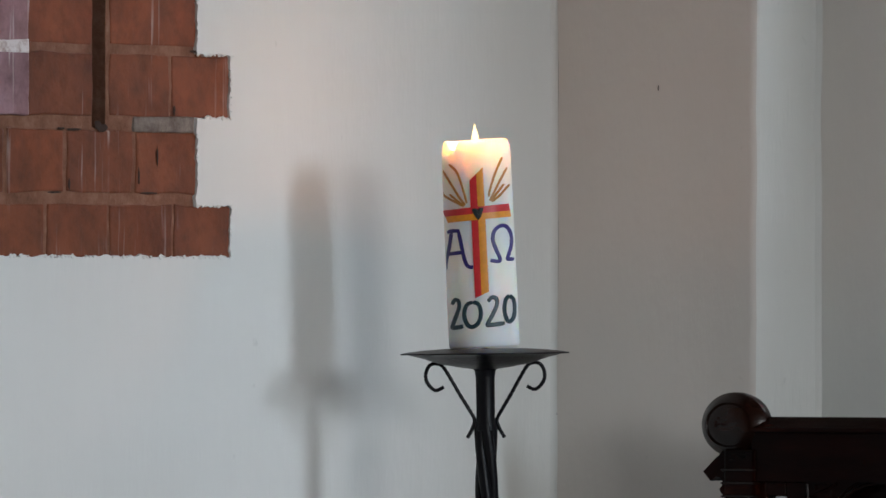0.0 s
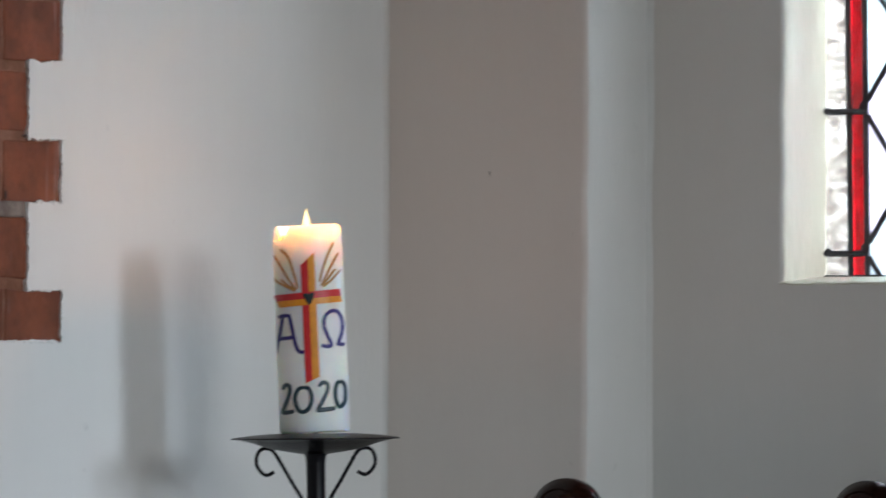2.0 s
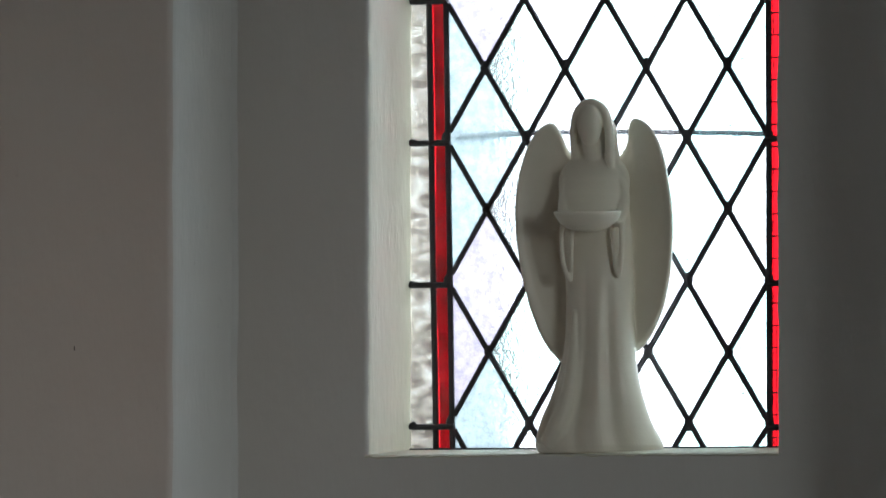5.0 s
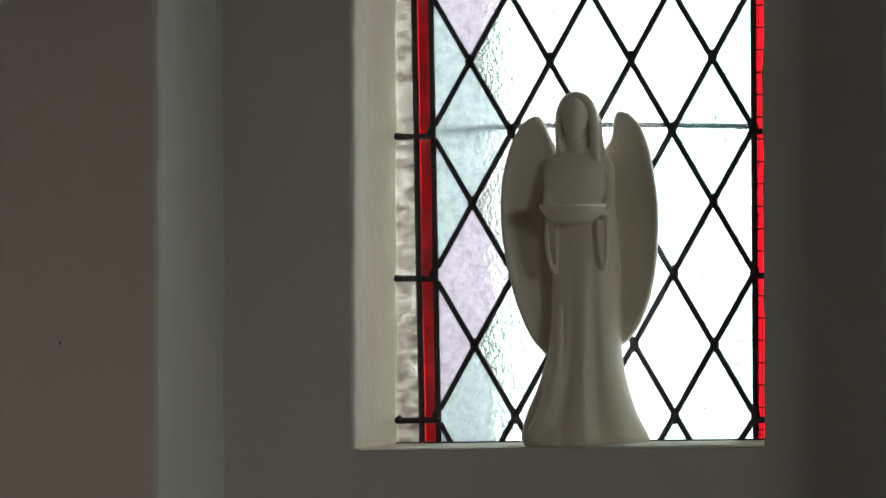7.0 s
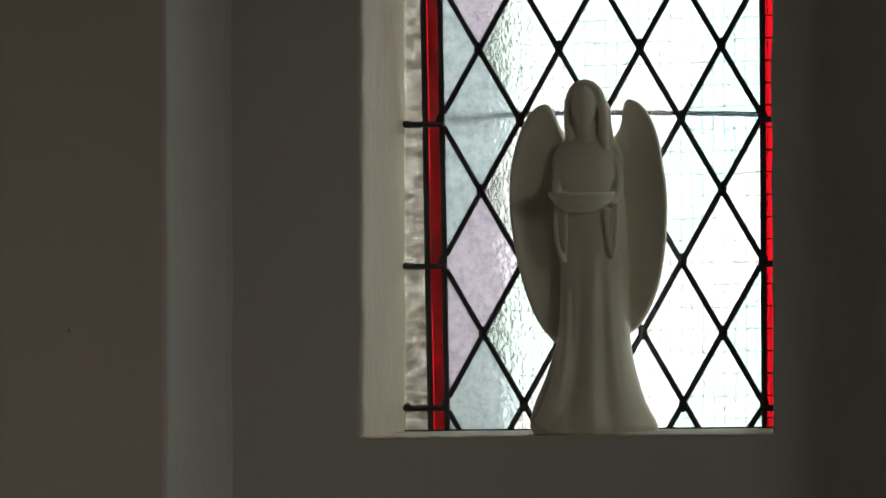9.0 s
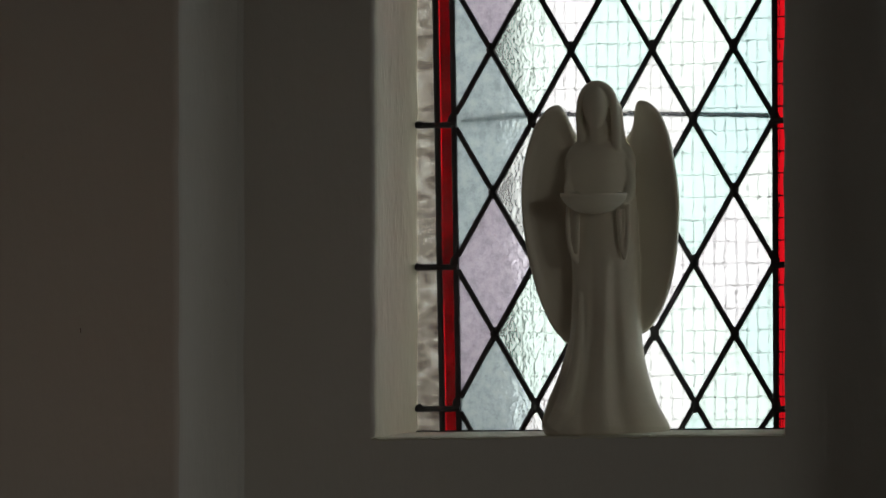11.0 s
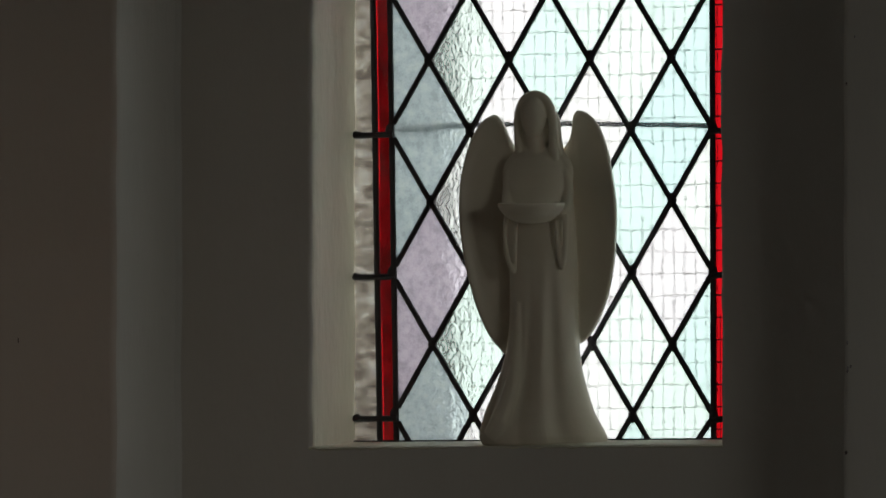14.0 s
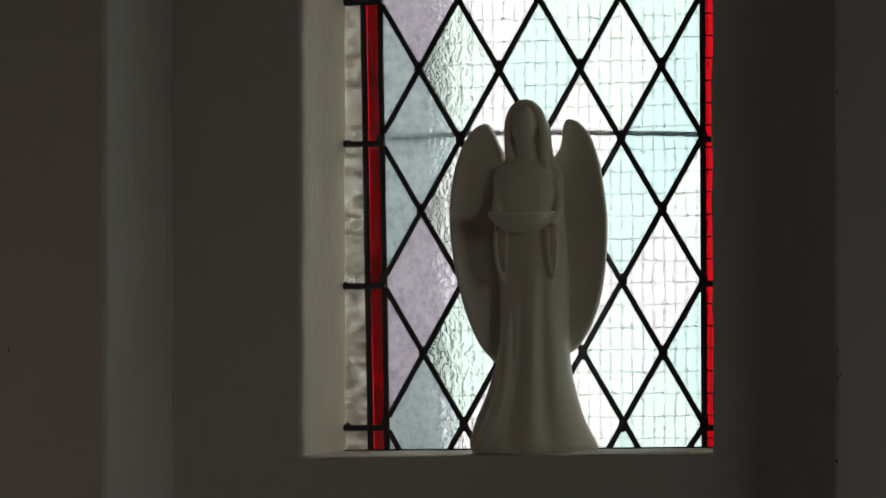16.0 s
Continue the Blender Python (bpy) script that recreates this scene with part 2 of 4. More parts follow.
def tube(bm, pts, radius, seg=8):
    """A round bar along points; radius is a number or one per point."""
    pts = [Vector(p) for p in pts]
    rad = radius if isinstance(radius, (list, tuple)) else [radius] * len(pts)
    rings = []
    side = None
    for i, p in enumerate(pts):
        d = (pts[min(i + 1, len(pts) - 1)] - pts[max(i - 1, 0)]).normalized()
        if side is None:
            side = d.orthogonal().normalized()
        side = (side - d * side.dot(d)).normalized()
        up = d.cross(side)
        rings.append([bm.verts.new(p + (side * math.cos(a) + up * math.sin(a)) * rad[i]) for a in [2 * math.pi * k / seg for k in range(seg)]])
    for a, b in zip(rings, rings[1:]):
        for k in range(seg):
            bm.faces.new((a[k], a[(k + 1) % seg], b[(k + 1) % seg], b[k]))
    bm.faces.new(rings[0][::-1])
    bm.faces.new(rings[-1])
    return bm


def prism(bm, poly, y0, y1):
    """A polygon in x, z pushed from y0 to y1."""
    a = [bm.verts.new((x, y0, z)) for x, z in poly]
    b = [bm.verts.new((x, y1, z)) for x, z in poly]
    n = len(poly)
    bm.faces.new(a)
    bm.faces.new(b[::-1])
    for i in range(n):
        bm.faces.new((a[i], b[i], b[(i + 1) % n], a[(i + 1) % n]))
    return bm


def smooth_path(pts, n=6):
    """Catmull-Rom through the points."""
    pts = [Vector(p) for p in pts]
    out = []
    for i in range(len(pts) - 1):
        p0, p1, p2, p3 = pts[max(i - 1, 0)], pts[i], pts[i + 1], pts[min(i + 2, len(pts) - 1)]
        for k in range(n):
            s = k / n
            out.append(0.5 * ((2 * p1) + (p2 - p0) * s + (2 * p0 - 5 * p1 + 4 * p2 - p3) * s * s + (3 * p1 - p0 - 3 * p2 + p3) * s ** 3))
    out.append(pts[-1])
    return out


def wobble(x, y, z, amp=0.0016):
    """The unevenness of hand-laid plaster."""
    p = Vector((x, y, z))
    a = noise.noise_vector(p * 9.0) * amp + noise.noise_vector(p * 34.0) * amp * 0.35
    if WIN_L - 0.012 < x < WIN_R + 0.012 and WIN_B < z < WIN_T:
        a += noise.noise_vector(Vector((round(x), 0.5, z * 22.0))) * 0.0022
    return Vector((x + a.x, y + a.y, z))


def steps(a, b, d):
    n = max(1, math.ceil(abs(b - a) / d - 1e-6))
    return [a + (b - a) * i / n for i in range(n + 1)]


def plaster_sheet(bm, profile, z0, z1, d=0.03, amp=0.0016):
    """Upright plaster along a plan line, uneven by hand."""
    line = []
    for (x0, y0), (x1, y1) in zip(profile, profile[1:]):
        n = max(1, math.ceil(math.hypot(x1 - x0, y1 - y0) / d))
        line += [(x0 + (x1 - x0) * i / n, y0 + (y1 - y0) * i / n) for i in range(n)]
    line.append(profile[-1])
    prev = None
    for z in steps(z0, z1, d):
        row = [bm.verts.new(wobble(x, y, z, amp)) for x, y in line]
        if prev:
            for i in range(len(row) - 1):
                bm.faces.new((prev[i], prev[i + 1], row[i + 1], row[i]))
        prev = row
    return bm


def arris(x, y, r, a0, a1, n=5):
    """Points of a rounded corner round (x, y)."""
    return [(x + r * math.cos(radians(a0 + (a1 - a0) * i / n)), y + r * math.sin(radians(a0 + (a1 - a0) * i / n))) for i in range(n + 1)]


def structure(ob, label, category):
    return tagged(ob, label, category, kind="structure")


# ---------------------------------------------------------------- the church
CHANCEL = 0.32           # height of the chancel floor
TOP = 6.5
STEP_X, RECESS = 0.2965, 0.130   # the pilaster's edge and the depth of the window bay
BAY_END = 1.305
WIN_L, WIN_R, WIN_B, WIN_T = 0.4895, 1.0605, 1.6450, 2.95
GLASS_Y = 0.2225
OUT_Y = 0.470

ground_bm = boxed((-400, -400, -0.6), (400, 400, -0.5))
structure(part("ground", ground_bm, M_STONE), "dull grey ground outside the church", "ground")
structure(part("floor", boxed((-0.5, -15.5, -0.3), (WEST + 0.3, 0.6, 0.0)), M_FLOOR), "dark clay tiled nave floor", "floor")
fl = boxed((0.0, -6.0, 0.0), (4.6, 0.5, CHANCEL))
box(fl, (4.6, -6.0, 0.0), (4.9, 0.12, CHANCEL / 2))
structure(part("chancel_floor", fl, M_FLOOR), "raised clay tiled chancel floor with steps", "floor")
structure(part("ceiling", boxed((-0.5, -15.6, TOP), (WEST + 0.4, 0.6, TOP + 0.2)), M_CEIL), "brown boarded timber ceiling", "ceiling")
structure(part("wall_north", boxed((-0.5, -15.9, 0), (WEST + 0.4, -15.5, TOP)), M_NAVE), "plain ochre painted wall of the nave", "wall")

wb = bmesh.new()
ys = [-15.5]
for wy, wz, wide, _, _ in sorted(NAVE_WINDOWS):
    half = wide / 2 + 0.05
    box(wb, (WEST, ys[-1], 0), (WEST + 0.4, wy - half, TOP))
    box(wb, (WEST, wy - half, 0), (WEST + 0.4, wy + half, wz - 1.7))
    box(wb, (WEST, wy - half, wz + 1.7), (WEST + 0.4, wy + half, TOP))
    ys.append(wy + half)
box(wb, (WEST, ys[-1], 0), (WEST + 0.4, 0.6, TOP))
# unseen wall added to keep nave light off the chancel's upper walls and corner
ab = boxed((5.6, -0.95, 0), (6.0, RECESS, TOP), 0.01)
box(ab, (5.6, -10.5, 2.95), (6.0, -0.952, TOP), 0.01)
box(ab, (5.6, -15.5, 0), (6.0, -10.502, TOP), 0.01)
structure(part("wall_shade_blocker", ab, M_WALL), "unseen white wall with a wide opening, added to shade the chancel", "wall")
structure(part("wall_west", wb, M_NAVE), "ochre painted nave wall with two tall windows", "wall")

# the south wall: pilaster, window bay, pilaster
COVE = [(-0.0022 + 0.0100 * (1 - math.cos(radians(a))), -0.0120 + 0.0118 * math.sin(radians(a))) for a in (0, 18, 36, 54, 72, 90)]
PILASTER = [COVE[-1]] + arris(STEP_X - 0.010, 0.010, 0.010, -90, 0)[:4]
PLAN_LEFT = arris(STEP_X - 0.010, 0.010, 0.010, -90, 0)[3:] + [(STEP_X, RECESS - 0.006), (STEP_X + 0.006, RECESS)]
PLAN_RIGHT = [(BAY_END - 0.006, RECESS), (BAY_END, RECESS - 0.006)] + arris(BAY_END + 0.010, 0.010, 0.010, 180, 270) + [(2.10, RECESS - 0.004)]
JAMB_L = arris(WIN_L - 0.007, RECESS + 0.007, 0.007, -90, 0) + [(WIN_L, GLASS_Y + 0.004)]
JAMB_R = [(WIN_R, GLASS_Y + 0.004)] + arris(WIN_R + 0.007, RECESS + 0.007, 0.007, 180, 270)
south = new("wall_south")
structure(south, "grey-white plastered wall with shallow pilasters and a window bay", "wall")
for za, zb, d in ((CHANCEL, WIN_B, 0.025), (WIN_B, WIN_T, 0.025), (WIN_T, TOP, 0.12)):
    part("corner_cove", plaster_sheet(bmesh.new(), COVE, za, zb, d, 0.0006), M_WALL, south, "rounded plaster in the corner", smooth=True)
    part("pilaster_face", plaster_sheet(bmesh.new(), PILASTER, za, zb, d), M_PILASTER_WARMLIT, south, "grey plastered pilaster face with warm light in its colour", smooth=True)
bm = plaster_sheet(bmesh.new(), PLAN_LEFT + JAMB_L[:4], WIN_B, WIN_T, 0.025)
part("plaster_face", bm, M_WALL, south, smooth=True)
bm = plaster_sheet(bmesh.new(), JAMB_R[-4:] + PLAN_RIGHT, WIN_B, WIN_T, 0.025)
part("plaster_face", bm, M_WALL, south, smooth=True)
for line in (JAMB_L[3:], JAMB_R[:-3]):
    part("window_jamb", plaster_sheet(bmesh.new(), line, WIN_B, WIN_T, 0.012), M_REVEAL, south, "thickly painted white window jamb", smooth=True)
bm = plaster_sheet(bmesh.new(), PLAN_LEFT + PLAN_RIGHT, CHANCEL, WIN_B, 0.025)
part("plaster_face", bm, M_WALL, south, smooth=True)
bm = plaster_sheet(bmesh.new(), PLAN_LEFT + PLAN_RIGHT, WIN_T, TOP, 0.12)
part("plaster_face", bm, M_WALL, south, smooth=True)
bm = bmesh.new()
Y0 = RECESS + 0.012
for lo, hi in (((-0.4, Y0, 0), (WIN_L - 0.014, OUT_Y, TOP)), ((WIN_R + 0.014, Y0, 0), (2.2, OUT_Y, TOP)),
               ((WIN_L - 0.014, Y0, 0), (WIN_R + 0.014, OUT_Y, WIN_B - 0.012)), ((WIN_L - 0.014, Y0, WIN_T + 0.01), (WIN_R + 0.014, OUT_Y, TOP)),
               ((0.0, 0.012, 0), (STEP_X - 0.012, Y0, TOP)), ((BAY_END + 0.012, 0.112, 0), (1.90, Y0, TOP))):
    box(bm, lo, hi)
part("masonry", bm, M_STONE, south, "weathered stone masonry behind the plaster")
box_bm = boxed((2.10, RECESS, 0), (WEST, OUT_Y, TOP))
part("nave_wall", box_bm, M_NAVE, south)

# the sill slopes gently into the room; its front edge is chipped
bm = bmesh.new()
prev = None
for x in steps(WIN_L - 0.004, WIN_R + 0.004, 0.006):
    e = noise.noise(Vector((x * 60, 3, 1))) * 0.0015 + noise.noise(Vector((x * 210, 7, 2))) * 0.0009
    ring = [(RECESS + 0.03, WIN_B - 0.02), (RECESS + 0.004, WIN_B - 0.006), (RECESS - 0.0015 + e, WIN_B - 0.0015 + e), (RECESS + 0.001, WIN_B + 0.0006 + e * 0.7),
            (RECESS + 0.03, WIN_B + 0.0035), (GLASS_Y + 0.004, WIN_B + 0.0080), (GLASS_Y + 0.004, WIN_B - 0.02)]
    row = [bm.verts.new((x, y, z)) for y, z in ring]
    if prev:
        for i in range(len(row)):
            j = (i + 1) % len(row)
            bm.faces.new((prev[i], prev[j], row[j], row[i]))
    else:
        bm.faces.new(row)
    prev = row
bm.faces.new(prev[::-1])
sill = part("window_sill", bm, M_REVEAL)
structure(sill, "white painted sloping window sill with a chipped front edge", "window sill")

# ---------------------------------------------------------------- the leaded window
X0, DX, Z0, DZ, COLS = 0.5466, 0.0560, 1.6844, 0.0847, 8
GB, GT = WIN_B + 0.0075, WIN_T
window = new("window_1")
window.location = (0, 0, 0)
structure(window, "leaded window of clear diamond panes with a ruby border", "window")


def clip(poly, axis, limit, sign):
    out = []
    for i, p in enumerate(poly):
        q = poly[(i + 1) % len(poly)]
        a, b = (p[axis] - limit) * sign, (q[axis] - limit) * sign
        if a >= 0:
            out.append(p)
        if a * b < 0:
            s = a / (a - b)
            out.append((p[0] + (q[0] - p[0]) * s, p[1] + (q[1] - p[1]) * s))
    return out


def settle(x, z):
    """The lead net has sagged a little out of true."""
    if not WIN_L + 0.005 < x < WIN_R - 0.005:
        return x, z
    u, j = (x - X0) / (COLS * DX), (z - Z0) / DZ
    wave = 0.0011 * noise.noise(Vector((x * 9.0, 2.0, z * 9.0)))
    return x - (0.0015 - 0.00125 * u) * j + wave, z - 0.0045 * u + wave if z > GB + 0.004 else z


def pane(name, poly, material, label=""):
    bm = prism(bmesh.new(), [settle(*p) for p in poly], GLASS_Y - 0.0014, GLASS_Y + 0.0014)
    ob = part(name, bm, material, window, label)
    ob.visible_shadow = False
    return ob


XA, XB = 0.5525, 0.9922
rows_n = int((GT - Z0) / DZ) + 2
for k in range(COLS + 1):
    for j in range(-1, rows_n):
        if (k + j) % 2 == 0:
            continue
        cx, cz = X0 + k * DX, Z0 + j * DZ
        poly = [(cx - DX, cz), (cx, cz - DZ), (cx + DX, cz), (cx, cz + DZ)]
        for ax, lim, sg in ((0, XA, 1), (0, XB, -1), (1, GB, 1), (1, GT, -1)):
            poly = clip(poly, ax, lim, sg) if poly else poly
        if len(poly) > 2:
            kind = M_QUARRY
            if k <= 1:
                kind = M_LILAC if (j // 2 + k) % 3 == (0 if k == 0 else 2) or (k, j) == (1, 6) else M_BLUE
            pane("diamond_pane", poly, kind)
LEAD_W = 0.0077
EDGES = [(0.5214, 0.5303), (0.5456, 0.5537), (0.9910, 0.9985), (1.0140, 1.0220)]
for j in range(0, rows_n + 1, 2):
    za = GB if j == 0 else Z0 + (j - 2) * DZ
    zb = min(Z0 + j * DZ, GT)
    if zb <= za:
        continue
    for xa, xb in ((EDGES[0][1], EDGES[1][0]), (EDGES[2][1], EDGES[3][0])):
        pane("red_pane", [(xa, za), (xb, za), (xb, zb), (xa, zb)], M_REDGLASS, "ruby red glass border strip")
    for xa, xb in ((WIN_L - 0.006, EDGES[0][0]), (EDGES[3][1], WIN_R + 0.006)):
        pane("border_pane", [(xa, za), (xb, za), (xb, zb), (xa, zb)], M_CLEAR, "rippled clear glass border strip")


def came(a, b, w, name="lead_came", depth=0.0032):
    """A lead strip with a rounded face, from a to b in x, z."""
    (xa, za), (xb, zb) = settle(*a), settle(*b)
    dx, dz = xb - xa, zb - za
    ln = math.hypot(dx, dz)
    nx, nz = -dz / ln, dx / ln
    sect = [(-0.5, 0.0), (-0.40, -0.75), (0, -1.0), (0.40, -0.75), (0.5, 0.0), (0.40, 0.75), (0, 1.0), (-0.40, 0.75)]
    bm = bmesh.new()
    prev = None
    for s in steps(0, 1, 0.02 / ln):
        ww = w * (1 + 0.10 * noise.noise(Vector((xa + dx * s, za + dz * s, 0.3)) * 60))
        row = [bm.verts.new((xa + dx * s + nx * u * ww, GLASS_Y + v * depth, za + dz * s + nz * u * ww)) for u, v in sect]
        if prev:
            for i in range(8):
                bm.faces.new((prev[i], prev[(i + 1) % 8], row[(i + 1) % 8], row[i]))
        else:
            bm.faces.new(row[::-1])
        prev = row
    bm.faces.new(prev)
    return part(name, bm, M_LEAD, window, smooth=True)


for xa, xb in EDGES:
    came(((xa + xb) / 2, GB - 0.002), ((xa + xb) / 2, GT), xb - xa, "border_came", 0.0036)
SL = DZ / DX
for sign in (1, -1):
    for n in range(-COLS - 2, rows_n + COLS + 3):
        # a line z = Z0 + 2 n DZ +/- slope * (x - X0), cut to the light
        za = Z0 + 2 * n * DZ + sign * SL * (XA - X0)
        zb = za + sign * SL * (XB - XA)
        pts = []
        for s in (0.0, 1.0, *((lim - za) / (zb - za) for lim in (GB, GT))):
            z = za + (zb - za) * s
            if -1e-9 <= s <= 1 + 1e-9 and GB - 1e-6 <= z <= GT + 1e-6:
                pts.append(s)
        if len(pts) >= 2 and max(pts) - min(pts) > 0.01:
            lo, hi = min(pts), max(pts)
            came((XA + (XB - XA) * lo, za + (zb - za) * lo), (XA + (XB - XA) * hi, za + (zb - za) * hi), LEAD_W)
bm = bmesh.new()
for k in range(COLS + 1):
    for j in range(0, rows_n):
        if (k + j) % 2 == 0 and Z0 + j * DZ < GT:
            r = bmesh.ops.create_icosphere(bm, subdivisions=2, radius=1.0)
            for v in r["verts"]:
                nx, nz = settle(X0 + k * DX, Z0 + j * DZ)
                v.co = Vector((nx + v.co.x * 0.0066, GLASS_Y + v.co.y * 0.0042, nz + v.co.z * 0.0092))
tagged(part("solder_joints", bm, M_LEAD, window, "dark solder blobs at the lead crossings", smooth=True), kind="stuff")
for j in range(0, rows_n, 2):
    z = Z0 + j * DZ - 0.0045
    came((WIN_L - 0.004, z), (XA, z), 0.0074, "tie_bar", 0.005)
    came((XB, z), (WIN_R + 0.004, z), 0.0074, "tie_bar", 0.005)
    # a crust of old putty where the bar enters the wall
    bm = bmesh.new()
    for q in range(3):
        for v in bmesh.ops.create_icosphere(bm, subdivisions=2, radius=1.0)["verts"]:
            v.co = Vector((WIN_L + 0.003 + 0.0035 * q + v.co.x * 0.0036, GLASS_Y - 0.003 + v.co.y * 0.003, z + 0.0015 + 0.004 * noise.noise(Vector((j, q * 1.7, 0))) + v.co.z * (0.0038 - 0.0004 * q)))
    part("putty_crust", bm, M_LEAD, window, smooth=True)
came((WIN_L, GB), (WIN_R, GB), 0.004, "bottom_came", 0.004)
bm = bmesh.new()
bar = [(XA + (XB - XA) * s, GLASS_Y + 0.0072, 2.0240 - 0.0030 * s + 0.0052 * math.sin(math.pi * s ** 0.7)) for s in steps(0, 1, 0.008)]
tube(bm, bar, [0.0031 + 0.0005 * noise.noise(Vector((p[0] * 160, 1, 4))) for p in bar], 8)
part("saddle_bar", bm, M_BAR, window, "blue-grey saddle bar behind the glass", smooth=True)
# galvanised guard mesh outside, its wires bent over one another
bm = bmesh.new()
MESH_X, MESH_Z = 0.0150, 0.0267
for n, x in enumerate(steps(XA + 0.064, WIN_R + 0.05, MESH_X)):
    pts = [(x + 0.0016 * noise.noise(Vector((n * 3.1, z * 16, 0))), GLASS_Y + 0.0150 + 0.0008 * math.sin(math.pi * (z - GB) / MESH_Z), z) for z in steps(GB, GT, MESH_Z / 2)]
    tube(bm, pts, 0.00042, 4)
for n, z in enumerate(steps(GB + 0.012, GT, MESH_Z)):
    pts = [(x, GLASS_Y + 0.0162, z + 0.0016 * noise.noise(Vector((x * 16, n * 2.3, 5)))) for x in steps(XA + 0.06, WIN_R + 0.05, 0.012)]
    tube(bm, pts, 0.00056, 4)
    for k, x in enumerate(steps(XA + 0.064, WIN_R + 0.05, MESH_X)):
        if noise.noise(Vector((k * 1.37, n * 2.11, 9))) > 0.05:
            r = 0.0008 + 0.0005 * noise.noise(Vector((k * 2.9, n * 1.3, 2)))
            tube(bm, [(x - r * 1.8, GLASS_Y + 0.0158, z), (x, GLASS_Y + 0.0158, z), (x + r * 1.8, GLASS_Y + 0.0158, z)], [r * 0.3, r, r * 0.3], 6)
tagged(part("wire_mesh", bm, M_WIRE, window, "fine wire mesh behind the panes"), kind="stuff")
red_wires = bmesh.new()
for z in steps(GB + 0.012, GT, MESH_Z):
    box(red_wires, (0.9975, GLASS_Y - 0.0024, z - 0.0007), (1.0150, GLASS_Y - 0.0018, z + 0.0007))
for xa, za, zb in ((1.0050, GB, 1.80), (1.0100, GB, 1.72), (1.0068, 2.06, 2.08)):
    box(red_wires, (xa, GLASS_Y - 0.0030, za), (xa + 0.0008, GLASS_Y - 0.0025, zb))
tagged(part("border_wires", red_wires, M_DARKWIRE, window, "thin dark wires across the ruby strip"), kind="stuff")

bd = boxed((-9, 3.2, -3.0), (14, 3.25, 9.0))
structure(part("backdrop", bd, M_BACKDROP), "bright overcast daylight outside the window", "backdrop")

# ---------------------------------------------------------------- the statue
PX = 0.000664


def angel():
    """White ceramic angel with dished wings that holds a shallow bowl on both hands."""
    bm = bmesh.new()
    TURN = 0.176             # the figure looks a little to one side of the drawing

    def at(px, py, depth):
        """Drawing units (across, down) and a depth towards the back, as a point of the figure."""
        return Vector((((px - 1034) * 1.02 - depth * TURN) / 0.985, depth, (792 - py) * 1.003))

    def ball(px, py, depth, r):
        c = at(px, py, depth)
        for w in bmesh.ops.create_uvsphere(bm, u_segments=32, v_segments=22, radius=1.0)["verts"]:
            w.co = Vector((c.x + w.co.x * r[0], c.y + w.co.y * r[1], c.z + w.co.z * r[2]))

    def limb(pts, radii, n=6, seg=14):
        path = smooth_path([at(*p) for p in pts], n)
        rad = [radii[0] + (radii[-1] - radii[0]) * i / (len(path) - 1) for i in range(len(path))] if len(radii) == 2 else None
        if rad is None:
            rad = []
            for i in range(len(path)):
                f = i / (len(path) - 1) * (len(radii) - 1)
                k = min(int(f), len(radii) - 2)
                rad.append(radii[k] + (radii[k + 1] - radii[k]) * (f - k))
        tube(bm, path, rad, seg)

    # robe: height, its two edges and half its depth
    robe = [(792, 932, 1141, 48), (789, 926, 1146, 51), (778, 921, 1148, 53), (766, 922, 1143, 53), (752, 927, 1135, 52), (735, 935, 1126, 51), (712, 946, 1118, 49), (685, 956, 1110, 48), (655, 964, 1103, 46),
            (625, 970, 1099, 44), (590, 974, 1096, 43), (550, 976, 1094, 42), (500, 976, 1094, 41), (450, 974, 1093, 40), (410, 972, 1091, 39), (370, 967, 1088, 37), (335, 965, 1085, 34), (310, 968, 1081, 31), (294, 971, 1079, 28),
            (283, 977, 1072, 25), (275, 988, 1060, 21), (268, 1002, 1046, 16)]
    rings, seg = [], 96
    for py, left, right, hd in robe:
        mid, hw = at((left + right) / 2, py, 0), (right - left) / 2 * 1.02
        low = max(0.0, min(1.0, (py - 440) / 170))
        ring = []
        for i in range(seg):
            a = 2 * math.pi * i / seg
            x, y = hw * math.cos(a), hd * math.sin(a)
            if y < 0:
                # broad soft folds on the front
                u = x / hw
                y -= 0.7 * low * (5.5 * math.exp(-((u - 0.06) / 0.15) ** 2) - 6.0 * math.exp(-((u - 0.36) / 0.15) ** 2) + 3.0 * math.exp(-((u - 0.72) / 0.16) ** 2) - 9.0 * math.exp(-((u + 0.30) / 0.11) ** 2)) * (-y / hd)
            ring.append(bm.verts.new((mid.x + x, y, mid.z)))
        rings.append(ring)
    for a, b in zip(rings, rings[1:]):
        for i in range(seg):
            bm.faces.new((a[i], a[(i + 1) % seg], b[(i + 1) % seg], b[i]))
    bm.faces.new(rings[0][::-1])
    bm.faces.new(rings[-1])
    # the cloak that sweeps over the hem to one side, with its rolled edge
    limb([(992, 540, -30), (987, 640, -34), (978, 700, -38), (962, 748, -37), (944, 777, -29)], [5, 12, 17, 21, 16])
    limb([(980, 600, -6), (964, 680, -8), (947, 735, -11), (937, 773, -10)], [3, 10, 15, 16])

    # neck, face, and hair that falls beside the face
    limb([(1024, 290, -2), (1023, 262, -8), (1019, 238, -12)], [20, 16, 16])
    ball(1017, 211, -25, (22, 20, 37))
    ball(1021, 204, 6, (36, 31, 37))
    ball(1022, 232, 10, (36, 24, 44))
